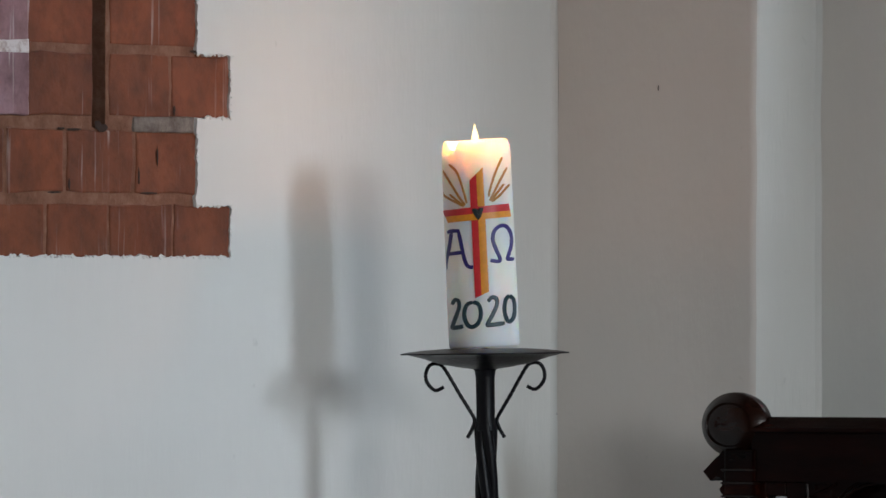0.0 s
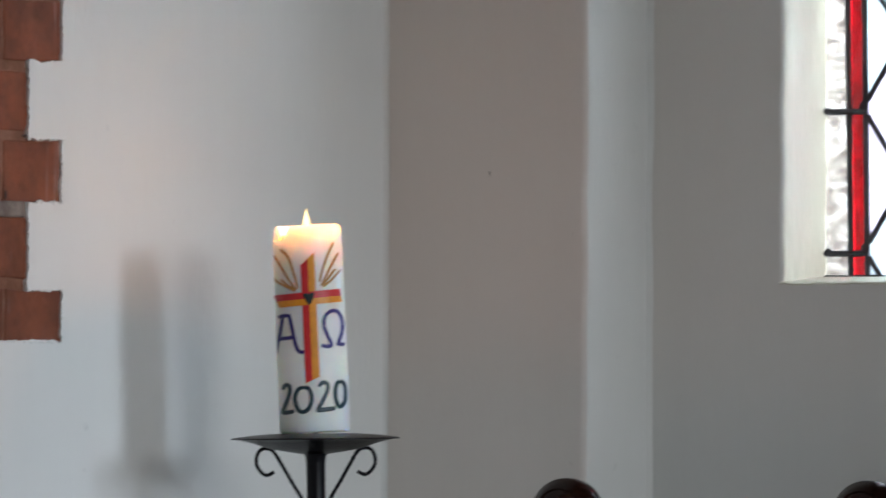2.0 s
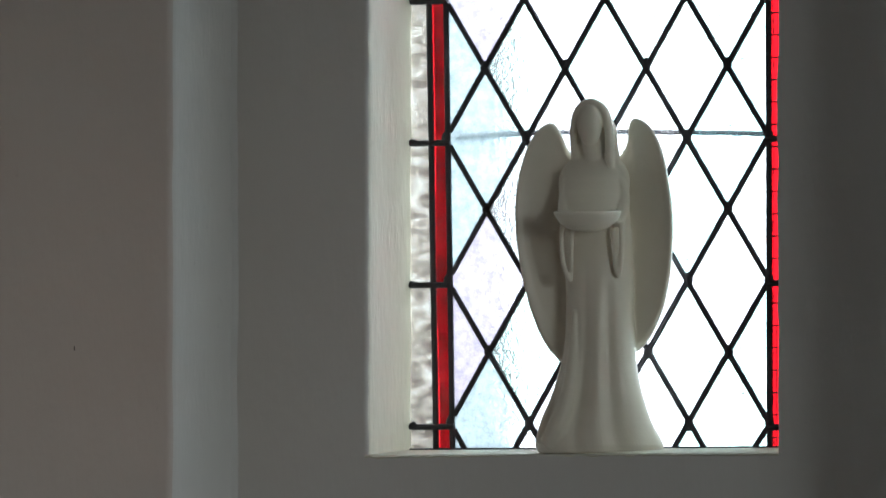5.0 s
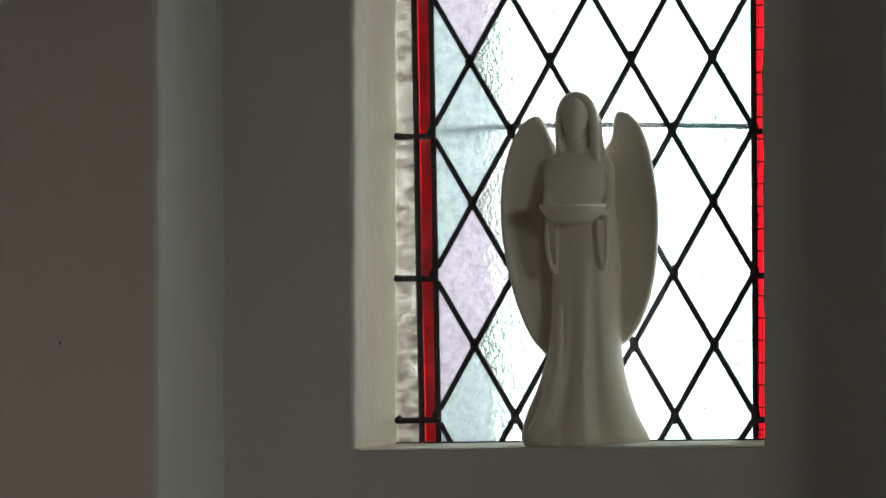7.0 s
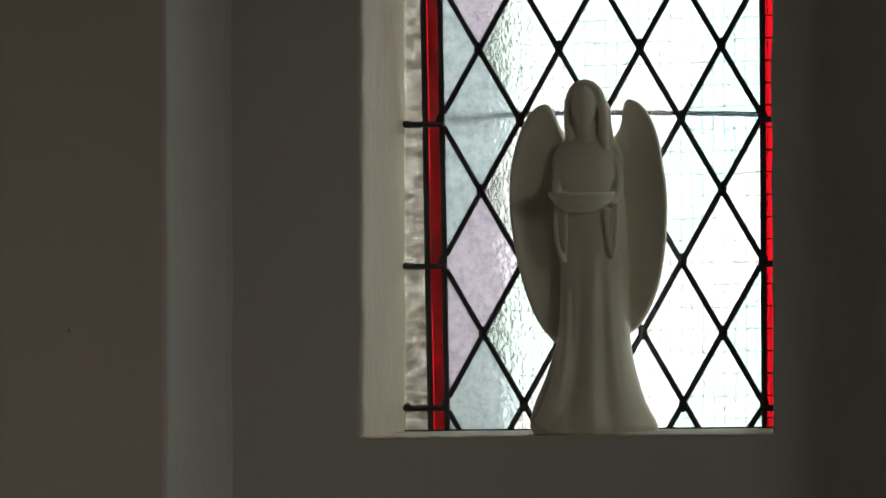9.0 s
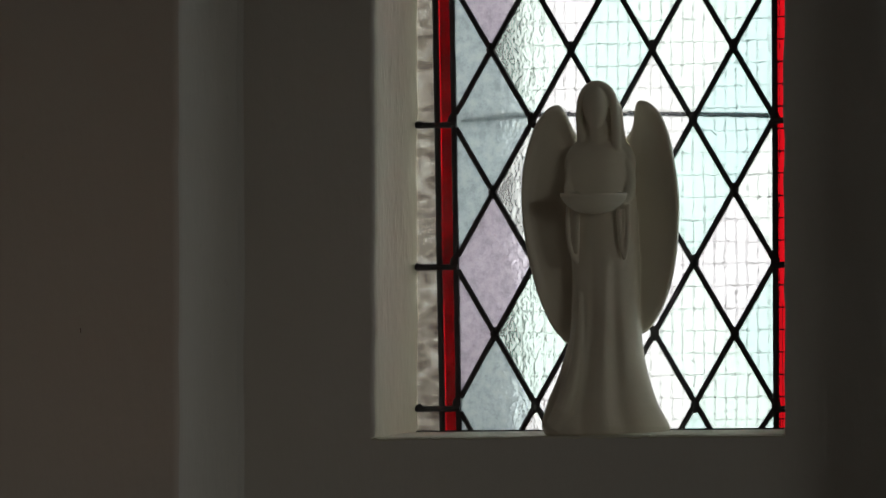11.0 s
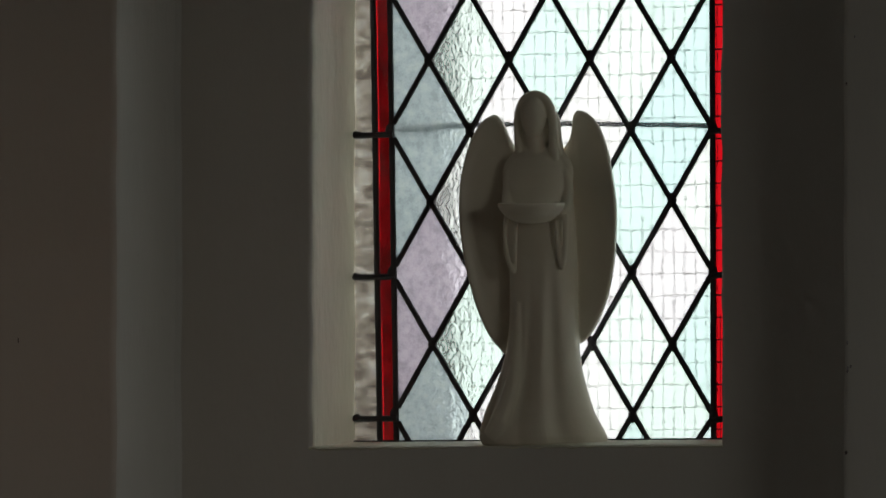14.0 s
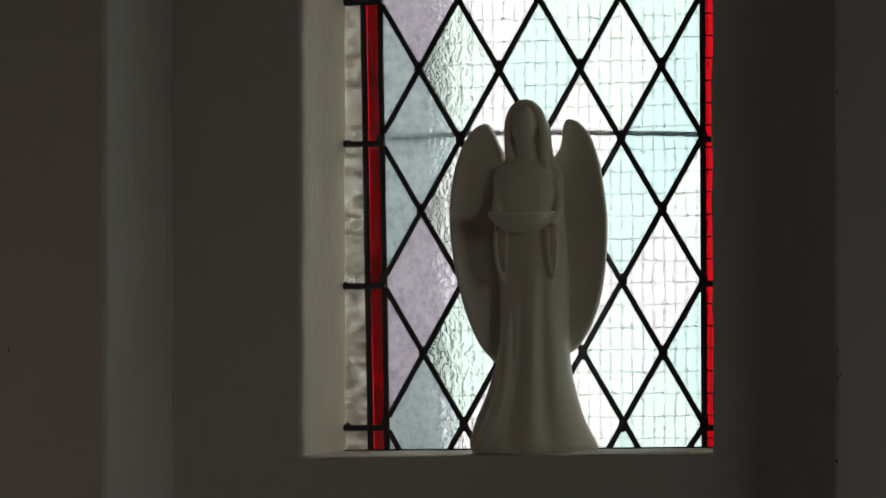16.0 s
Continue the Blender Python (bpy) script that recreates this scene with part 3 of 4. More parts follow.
    limb([(994, 270, -8), (989, 245, -13), (989, 215, -17), (994, 192, -20), (1005, 177, -22), (1020, 172, -23), (1036, 179, -22), (1047, 197, -20), (1051, 225, -18), (1052, 250, -17), (1053, 272, -18), (1056, 288, -16)], [6, 5.5, 6, 7, 8, 8.5, 8.5, 8.5, 8.5, 8.5, 8, 4])
    limb([(1046, 188, -4), (1056, 215, -5), (1058, 245, -6), (1062, 270, -6), (1066, 288, -2)], [4, 8, 9, 9, 6])
    limb([(992, 200, 0), (991, 235, 0), (994, 268, 0), (990, 285, 2)], [8, 8, 10, 10])
    limb([(1012, 274, 0), (988, 286, 0), (975, 304, -2), (972, 330, -4)], [14, 13, 11, 8])
    limb([(1040, 270, 0), (1064, 284, 0), (1076, 304, -2), (1078, 330, -4)], [14, 13, 11, 8])

    # arms that reach forward to the bowl
    limb([(986, 294, -4), (977, 312, -8), (972, 342, -14), (971, 370, -32), (982, 388, -54)], [8, 9, 9, 9, 7])
    limb([(1064, 292, -4), (1073, 312, -7), (1077, 342, -11), (1074, 370, -30), (1062, 388, -52)], [8, 10, 11, 10, 7])
    # sleeves: open folds that hang below the bowl
    limb([(971, 384, -55), (968, 412, -58), (970, 448, -55), (977, 476, -49), (984, 488, -43)], [5, 4.5, 4.5, 4.5, 3])
    limb([(984, 392, -50), (985, 430, -46), (985, 488, -42)], [6, 4.5, 3])
    limb([(1057, 394, -50), (1059, 430, -49), (1063, 466, -46), (1067, 482, -42)], [5, 4.5, 4.5, 3])
    limb([(1073, 384, -50), (1073, 420, -51), (1071, 458, -47), (1067, 482, -42)], [6, 5, 4.5, 3])

    # bowl, tipped a little forward
    c = at(1013.5, 402, -70)
    first = len(bm.verts)
    lathe(bm, [(0, 0), (20, 1.5), (36, 7), (48, 16), (56, 26), (59.5, 33), (59.5, 37), (57, 38.5), (53.5, 35.5), (46, 26), (34, 15), (0, 8)], 56)
    bm.verts.ensure_lookup_table()
    tip = Matrix.Rotation(radians(3.0), 3, "X")
    for v in bm.verts[first:]:
        v.co = tip @ v.co + c

    # wings: thick shells with a rolled rim and a hollow face, swept back
    def wing(outline, back):
        pts = smooth_path([at(px, py, 22) for px, py in outline + outline[:1]], 5)[:-1]
        mid = sum(pts, Vector()) / len(pts)
        rings = []
        for scale, y in ((0.55, 11), (0.90, 11), (0.985, 8), (1.0, 1), (0.985, -7), (0.94, -10), (0.86, -9), (0.74, -6.5), (0.55, -4.5), (0.28, -4)):
            ring = []
            for p in pts:
                q = mid + (p - mid) * scale
                deep = 32 + back * abs(q.x) ** 1.5 / 60
                ring.append(bm.verts.new((q.x - (deep - 22) * TURN, deep + y, q.z)))
            rings.append(ring)
        n = len(pts)
        for a, b in zip(rings, rings[1:]):
            for i in range(n):
                bm.faces.new((a[i], a[(i + 1) % n], b[(i + 1) % n], b[i]))
        bm.faces.new(rings[0])
        bm.faces.new(rings[-1][::-1])

    wing([(1000, 300), (987, 264), (978, 247), (968, 224), (958, 208), (947, 205), (930, 215), (913, 240), (901, 272), (892, 312), (888, 355), (889, 400), (895, 450), (905, 500), (919, 550), (938, 594), (956, 618), (974, 632), (1000, 600), (1012, 450)], -0.5)
    wing([(1056, 300), (1066, 270), (1078, 254), (1084, 235), (1087, 208), (1095, 198), (1112, 203), (1130, 223), (1145, 260), (1155, 310), (1162, 365), (1162, 420), (1157, 480), (1145, 538), (1124, 586), (1100, 612), (1078, 600), (1052, 450)], -1.6)
    for v in bm.verts:
        v.co *= PX
        v.co.z = max(v.co.z, 0.0)
    me = mesh_of("angel_statue", bm, M_CERAMIC, True)
    ob = new("angel_statue", me)
    md = ob.modifiers.new("fuse", "REMESH")
    md.mode, md.voxel_size, md.use_smooth_shade = "VOXEL", 0.0013, True
    sm = ob.modifiers.new("soften", "SMOOTH")
    sm.factor, sm.iterations = 0.5, 4
    return tagged(ob, "white ceramic angel statue holding a shallow bowl on the window sill", "statue")


st = angel()
st.matrix_world = pose(0.7905, 0.1700, WIN_B + 0.0012, 0, 0, 23)

# ---------------------------------------------------------------- candle and its stand
RIGHT = Vector((math.cos(radians(BEARING)), math.sin(radians(BEARING)), 0))
CM = 0.00064 / 2.33


def facing(origin, lean):
    """A frame at origin whose x points right and y away from the nave seat, leaning by some degrees."""
    return Matrix.Translation(origin) @ pose(0, 0, 0, 0, 0, BEARING) @ pose(0, 0, 0, 0, -lean, 0)


def candle_stand():
    root = new("candle_stand")
    tagged(root, "black wrought iron candle stand with a twisted shaft and scrolls", "candle stand")
    top = (1.4602 - CHANCEL) / 1.0209
    bm = lathe(bmesh.new(), [(0, top + 0.003), (0.045, top + 0.0035), (0.07, top + 0.002), (0.088, top - 0.0002), (0.0955, top - 0.0016), (0.0958, top - 0.0030), (0.088, top - 0.0030),
                             (0.072, top - 0.0068), (0.052, top - 0.0135), (0.030, top - 0.0175), (0.012, top - 0.020), (0, top - 0.020)], 64)
    part("drip_plate", bm, M_IRON, root, "shallow black iron drip plate", smooth=True)
    bm = bmesh.new()
    tube(bm, [(0, 0, top + 0.002), (0, 0, top + 0.012), (0, 0, top + 0.04)], [0.0035, 0.003, 0.001], 8)
    part("spike", bm, M_IRON, root)
    bm = lathe(bmesh.new(), [(0.0001, top - 0.012), (0.016, top - 0.0165), (0.0118, top - 0.022), (0.0108, top - 0.03), (0.0105, top - 0.075), (0.0118, top - 0.082), (0.0125, top - 0.090), (0.0001, top - 0.092)], 24)
    part("socket", bm, M_IRON, root, smooth=True)
    # four bars twisted round each other
    zs = steps(top - 0.085, 0.16, 0.012)
    for k in range(4):
        pts = []
        for z in zs:
            a = k * math.pi / 2 + (top - z) * 19.0
            pts.append((0.0068 * math.cos(a), 0.0068 * math.sin(a), z))
        part("twisted_bar", tube(bmesh.new(), pts, 0.0066, 10), M_IRON, root, smooth=True)
    bm = lathe(bmesh.new(), [(0.0001, 0.17), (0.017, 0.168), (0.02, 0.158), (0.017, 0.148), (0.0001, 0.146)], 24)
    part("collar", bm, M_IRON, root, smooth=True)
    for k in range(3):
        a = 2 * math.pi * k / 3 + 0.4
        d = Vector((math.cos(a), math.sin(a), 0))
        pts = smooth_path([d * 0.008 + Vector((0, 0, 0.155)), d * 0.06 + Vector((0, 0, 0.15)), d * 0.13 + Vector((0, 0, 0.07)), d * 0.17 + Vector((0, 0, 0.008)), d * 0.20 + Vector((0, 0, 0.012))], 6)
        part("foot", tube(bmesh.new(), pts, 0.008, 8), M_IRON, root, smooth=True)
    # scroll brackets: a twisted rod with a curled end, touching the socket
    S = 0.00064 / 2.69
    for k in (0, 1):
        a = math.pi * k
        d = Vector((math.cos(a), math.sin(a), 0))
        prof = [(205, 254), (240, 270), (268, 256), (291, 222), (291, 182), (272, 150), (240, 143), (208, 158), (168, 220), (124, 295), (82, 362), (56, 410), (66, 452), (92, 498)]
        pts = smooth_path([d * (r * S * 0.965) + Vector((0, 0, top - (y - 88) * S)) for r, y in prof], 7)
        rad = [0.0021 + 0.00035 * math.sin(i * 2.4) for i in range(len(pts))]
        part("scroll_bracket", tube(bmesh.new(), pts, rad, 8), M_IRON, root, smooth=True)
    return root


PLATE = Vector((0.2733, -0.5179, 1.4602))
GROW = 1.0209
stand_frame = facing(PLATE, 0.8) @ pose(0, 0, -(1.4602 - CHANCEL)) @ Matrix.Diagonal((GROW, GROW, GROW, 1))
stand = candle_stand()
stand.matrix_world = stand_frame

R_C = 0.0400


def candle():
    """Painted pillar candle; decorations are thin wax sheets that follow the round body."""
    root = new("paschal_candle")
    tagged(root, "burning white pillar candle with coloured wax decorations on the stand", "candle")
    H = 0.2360
    bm = bmesh.new()
    prof = [(0.0001, 0.0), (0.036, 0.0), (0.0388, 0.0012), (R_C, 0.004), (0.0400, 0.05), (0.0397, 0.12), (0.0394, 0.19), (0.0393, 0.199), (0.0393, 0.203), (0.0392, 0.207), (0.0391, 0.212), (0.0390, 0.222), (0.0380, 0.2300), (0.0360, H - 0.0015), (0.0335, H),
            (0.0315, H - 0.0015), (0.0300, H - 0.006), (0.0270, H - 0.011), (0.015, H - 0.0125), (0.0001, H - 0.0125)]
    seg = 120
    lathe(bm, prof, seg)
    for v in bm.verts:
        # burnt, uneven rim that has sunk on one side
        a = math.atan2(v.co.y, v.co.x)
        if v.co.z > 0.18:
            f = (v.co.z - 0.18) / 0.056
            v.co.z -= f * f * (0.0012 * math.cos(a + 2.2) + 0.0007 * math.cos(3 * a))
            off = math.atan2(math.sin(a - radians(207)), math.cos(a - radians(207)))
            dip = max(0.0, min(1.0, (radians(30) - abs(off)) / radians(8)))
            if math.hypot(v.co.x, v.co.y) > 0.0285:
                v.co.z = min(v.co.z, H - 0.017 * dip - 0.0002)
    body = part("wax_body", bm, M_WAX, root, smooth=True)
    bm = tube(bmesh.new(), smooth_path([(-0.0005, 0, H - 0.014), (0.0005, 0, H - 0.006), (0.0018, 0, H - 0.0005)], 4), 0.0011, 8)
    part("wick", bm, M_WICK, root, smooth=True)
    fl = [(0.0001, 0.0), (0.0022, 0.0008), (0.0038, 0.0035), (0.0043, 0.007), (0.0036, 0.0115), (0.0022, 0.0165), (0.0009, 0.021), (0.0001, 0.0245)]
    bm = lathe(bmesh.new(), [(r * 1.0, H - 0.0065 + z) for r, z in fl], 20)
    flame = part("flame", bm, M_FLAME, root, "small bright candle flame", smooth=True)
    flame.visible_shadow = False
    def on_wax(x, y, lift):
        # drawing units to the round surface; the axis leans in the drawing
        ax = 365 + (328 - 365) * (965 - y) / (965 - 112)
        s = max(-0.97, min(0.97, (x - ax) * CM * 1.0 / R_C))
        r = 0.0400 - 0.0010 * max(0.0, (965 - y) * CM) / 0.236 + lift
        return Vector((s * r, -math.sqrt(1 - s * s) * r, (965 - y) * CM))

    def sheet(name, quads, material, label, lift=0.0006):
        # quads: corner lists a, b, c, d; each is cut into small cells
        bm = bmesh.new()
        for a, b, c, d in quads:
            a, b, c, d = (Vector(p) for p in (a, b, c, d))
            nu = max(1, math.ceil((b - a).length / 10))
            nv = max(1, math.ceil((d - a).length / 10))
            grid = [[bm.verts.new(on_wax(*((a.lerp(b, i / nu)).lerp(d.lerp(c, i / nu), j / nv)), lift)) for i in range(nu + 1)] for j in range(nv + 1)]
            for j in range(nv):
                for i in range(nu):
                    bm.faces.new((grid[j][i], grid[j][i + 1], grid[j + 1][i + 1], grid[j + 1][i]))
        bmesh.ops.remove_doubles(bm, verts=bm.verts, dist=1e-6)
        bmesh.ops.solidify(bm, geom=bm.faces[:], thickness=0.0006)
        return part(name, bm, material, root, label)

    def stroke(name, pts, w, material, label="", taper=0.75, lift=0.0006, n=6):
        path = smooth_path([Vector((x, y, 0)) for x, y in pts], n)
        bm = bmesh.new()
        prev = None
        count = len(path)
        for i, p in enumerate(path):
            d = (path[min(i + 1, count - 1)] - path[max(i - 1, 0)]).normalized()
            e = min(i, count - 1 - i) / 2.0
            ww = w * 0.5 * (taper + (1 - taper) * min(1.0, e)) * (1 + 0.08 * noise.noise(p * 0.05))
            nrm = Vector((-d.y, d.x, 0))
            row = [bm.verts.new(on_wax((p + nrm * ww * k).x, (p + nrm * ww * k).y, lift * h)) for k, h in ((-1, 0.2), (-0.6, 1), (0.6, 1), (1, 0.2))]
            if prev:
                for k in range(3):
                    bm.faces.new((prev[k], prev[k + 1], row[k + 1], row[k]))
            prev = row
        return part(name, bm, material, root, label)

    sheet("cross_upright", [((303, 275), (331, 248), (353, 748), (327, 760))], M_RED, "red wax cross upright")
    sheet("cross_upright", [((331, 248), (358, 222), (383, 735), (353, 748))], M_YELLOW, "golden yellow wax cross upright")
    sheet("cross_beam", [((195, 393), (462, 376), (468, 405), (207, 419))], M_RED, "red wax cross beam", 0.0011)
    sheet("cross_beam", [((207, 419), (468, 405), (472, 430), (218, 445))], M_YELLOW, "golden yellow wax cross beam", 0.0011)
    sheet("heart", [((313, 398), (337, 394), (339, 440), (330, 428)), ((337, 394), (360, 393), (352, 424), (339, 440)), ((317, 391), (332, 390), (337, 397), (313, 400)), ((342, 389), (356, 388), (361, 396), (337, 397))], M_HEART, "small blackish heart on the cross", 0.0018)
    for pts in ([(217, 205), (250, 240), (275, 310), (292, 368)], [(190, 228), (225, 285), (262, 345), (285, 375)], [(178, 318), (225, 350), (280, 380)], [(220, 328), (250, 355), (275, 374)],
                [(440, 185), (410, 250), (390, 310), (383, 345)], [(460, 228), (425, 290), (400, 340), (388, 362)], [(447, 295), (415, 335), (395, 362)], [(470, 297), (430, 340), (395, 366)]):
        stroke("ray", pts, 10.5, M_OCHRE)
    A = [[(203, 637), (207, 600), (219, 545), (228, 482)], [(211, 484), (230, 479), (262, 480)], [(257, 481), (269, 540), (283, 600), (298, 628), (319, 631)], [(214, 573), (245, 571), (280, 568)]]
    for pts in A:
        stroke("letter_alpha", pts, 17, M_NAVY)
    stroke("letter_omega", [(389, 606), (420, 612), (430, 602), (413, 562), (400, 522), (406, 487), (430, 467), (456, 470), (475, 500), (477, 545), (464, 590), (462, 603), (487, 605)], 17, M_NAVY)
    for pts in ([(232, 782), (241, 764), (257, 768), (260, 792), (250, 825), (234, 868), (240, 877), (279, 873)], [(316, 775), (291, 787), (281, 825), (293, 865), (316, 877), (340, 860), (350, 822), (340, 786), (316, 775)],
                [(380, 776), (394, 759), (414, 766), (415, 792), (400, 827), (378, 868), (390, 872), (448, 867)], [(468, 755), (453, 770), (447, 808), (455, 848), (470, 861), (486, 842), (490, 805), (484, 770), (468, 755)]):
        stroke("year_digit", pts, 18, M_TEAL)
    return root


cd = candle()
cd.matrix_world = facing(PLATE + RIGHT * -0.0005 + Vector((0, 0, 0.0045)), 2.6) @ Matrix.Diagonal((GROW, GROW, GROW, 1))

# ---------------------------------------------------------------- the carved chair
CS = PX / 3.0   # drawing units of the carved back


def carved_chair():
    """Dark oak chair: straight back with roundel ends, arcaded panel, seat and legs. Front towards -y."""
    root = new("carved_chair")
    tagged(root, "dark stained oak chair with carved roundels on its high back", "chair")
    W = 0.424
    zt = 1.3835 - CHANCEL            # top of the rail

    def P(cx, cy):
        # drawing to chair frame: x along the back, z up; foreshortened along the wall
        return ((cx - 250) * CS / 0.809, zt - (cy - 178) * CS)

    # top rail with a sloped weathering
    xl, _ = P(380, 178)
    xr = W - xl
    z = lambda cy: P(0, cy)[1]
    bm = bmesh.new()
    sect = [(-0.022, z(248)), (-0.022, z(258)), (-0.017, z(264)), (-0.017, z(520)), (0.017, z(520)), (0.017, z(178)), (-0.004, z(178)), (-0.020, z(236))]
    a = [bm.verts.new((xl - 0.002, y, zz)) for y, zz in sect]
    b = [bm.verts.new((xr + 0.002, y, zz)) for y, zz in sect]
    bm.faces.new(a)
    bm.faces.new(b[::-1])
    for i in range(len(sect)):
        bm.faces.new((a[i], b[i], b[(i + 1) % len(sect)], a[(i + 1) % len(sect)]))
    part("top_rail", bm, M_OAK, root)
    R = 173 * CS
    for x in (0.0, W):
        # roundel with a chamfered rim and a domed boss
        bm = lathe(bmesh.new(), [(0.0001, 0.004), (R * 0.98, 0.004), (R, 0.001), (R, -0.008), (R * 0.985, -0.0095), (R * 0.70, -0.0215), (R * 0.685, -0.0218), (R * 0.67, -0.0205), (R * 0.655, -0.0200), (R * 0.60, -0.0215), (R * 0.40, -0.0232), (R * 0.2, -0.0240), (0.0001, -0.0243)], 56)
        for v in bm.verts:
            v.co = Vector((x + 0.003 + v.co.x / 0.82, v.co.z, P(0, 222)[1] + v.co.y))
        rd = part("roundel", bm, M_POLISHED, root, "turned oak roundel with a raised boss", smooth=True)
        # carved chisel nicks
        bm = bmesh.new()
        for (u0, w0, u1, w1) in ((-60, 215, 0, 222), (-62, 200, -60, 235), (-15, 214, 10, 226), (-45, 180, -40, 190)):
            box(bm, (x + u0 * CS, -0.0255, zt - (w1 - 178) * CS), (x + max(u1, u0 + 5) * CS, -0.020, zt - (min(w0, w1 - 5) - 178) * CS), 0.0005)
        part("carving", bm, M_OAK, rd)
        # post with turned ring mouldings
        bm = boxed((x - 0.004 if x == 0 else x - 0.034, -0.021, 0.0), (x + 0.040 if x == 0 else x + 0.008, 0.019, z(350)), 0.003, 2)
        post = part("post", bm, M_OAK, root)
        for cy in (460, 530, 600, 660):
            bm = boxed((x - 0.007 if x == 0 else x - 0.037, -0.0245, z(cy + 9)), (x + 0.043 if x == 0 else x + 0.011, 0.0225, z(cy - 9)), 0.003, 2)
            part("moulding", bm, M_POLISHED, post)
        # scrolled ear below the roundel
        sg = 1 if x == 0 else -1
        ear = [(250, 325), (235, 345), (180, 395), (112, 470), (150, 520), (172, 500), (196, 498), (214, 520), (210, 545), (196, 562), (205, 585), (222, 598), (250, 604)]
        bm = prism(bmesh.new(), [(x + sg * P(cx, 0)[0], z(cy)) for cx, cy in ear], -0.014, 0.012)
        part("ear", bm, M_OAK, root)
    # tracery between the posts: slots beside two round arches
    top, bot = z(520), z(1150)
    x0, x1 = 0.040, W - 0.034

    def plate(xa, za, xb, zb):
        part("tracery", boxed((min(xa, xb), -0.010, min(za, zb)), (max(xa, xb), 0.010, max(za, zb)), 0.0012), M_OAK, root)

    for sg in (1, -1):
        def X(cx):
            q = (cx - 250) * CS / 0.809
            return q if sg > 0 else W + 0.006 - q

        plate(X(396), top, X(432), bot)
        plate(X(432), top, X(534), z(597))
        plate(X(534), top, X(770), bot)
        tri = [(X(645), z(524)), (X(800), z(524)), (X(752), z(560)), (X(690), z(585)), (X(652), z(620))]
        bm = bmesh.new()
        for i in range(len(tri)):
            p, q = tri[i], tri[(i + 1) % len(tri)]
            tube(bm, [(p[0], -0.0105, p[1]), (q[0], -0.0105, q[1])], 0.0022, 6)
        ball_at = Vector((X(690), -0.010, z(548)))
        v = bmesh.ops.create_icosphere(bm, subdivisions=2, radius=0.0034)["verts"]
        for w in v:
            w.co += ball_at
        part("spandrel", bm, M_OAK, root, "carved spandrel with a small boss", smooth=True)
        if sg < 0:
            continue
        cx, r, zc = W / 2 + 0.003, 270 * CS, z(790)
        rx = cx - X(770)
        arc = [(cx + rx * math.cos(t), zc + r * math.sin(t)) for t in [math.pi * i / 28 for i in range(29)]]
        arch = part("arch", prism(bmesh.new(), [(cx - rx, top), (cx - rx, zc)] + arc[::-1] + [(cx + rx, top)], -0.010, 0.010), M_OAK, root, "carved round arch of the back")
        for k, (grow, rad) in enumerate(((1.0, 0.0030), (1.09, 0.0016))):
            ring = [(cx + rx * grow * math.cos(t), -0.0105, zc + r * grow * math.sin(t)) for t in [math.pi * i / 28 for i in range(29)]]
            part("arch_bead", tube(bmesh.new(), ring, rad, 8), M_OAK, arch, smooth=True)
    part("back_panel", boxed((0.068, 0.0105, 0.50), (W - 0.062, 0.016, z(525))), M_OAK, root)
    part("back_rail", boxed((x0, -0.016, 0.46), (x1, 0.016, 0.56), 0.003), M_OAK, root)
    part("seat", boxed((-0.01, -0.50, 0.43), (W + 0.01, 0.02, 0.47), 0.008, 2), M_OAK, root)
    for x in (0.0, W - 0.05):
        part("front_leg", boxed((x, -0.49, 0.0), (x + 0.05, -0.44, 0.43), 0.004), M_OAK, root)
        part("stretcher", boxed((x + 0.01, -0.45, 0.12), (x + 0.04, 0.0, 0.16), 0.003), M_OAK, root)
    return root


ch = carved_chair()
ch.matrix_world = pose(0.3655, -0.14, CHANCEL)

# ---------------------------------------------------------------- the east wall with its brickwork
east = new("wall_east")
structure(east, "whitewashed wall with a toothed patch of bare red brick", "wall")
ROWS_Z = [(1.5695, 1.6270), (1.6435, 1.7120), (1.7315, 1.8000), (1.8130, 1.8790), (1.8950, 1.9630), (1.9780, 2.0440), (2.0600, 2.1280)]
LONG, SHORT = -0.6430, -0.7075
BRICK_L, BRICK_T = -1.62, 2.136
part("masonry", boxed((-0.40, -15.5, 0), (-0.090, 0.02, TOP)), M_MORTAR, east)
bm = boxed((-0.0895, BRICK_L, 1.560), (-0.0046, -0.9025, BRICK_T))
box(bm, (-0.0895, -0.8770, 1.560), (-0.0046, -0.64, BRICK_T))
box(bm, (-0.0895, -0.9025, 1.560), (-0.0046, -0.8770, 1.7170))
part("mortar_bed", bm, M_MORTAR, east, "sandy lime mortar between the bricks")


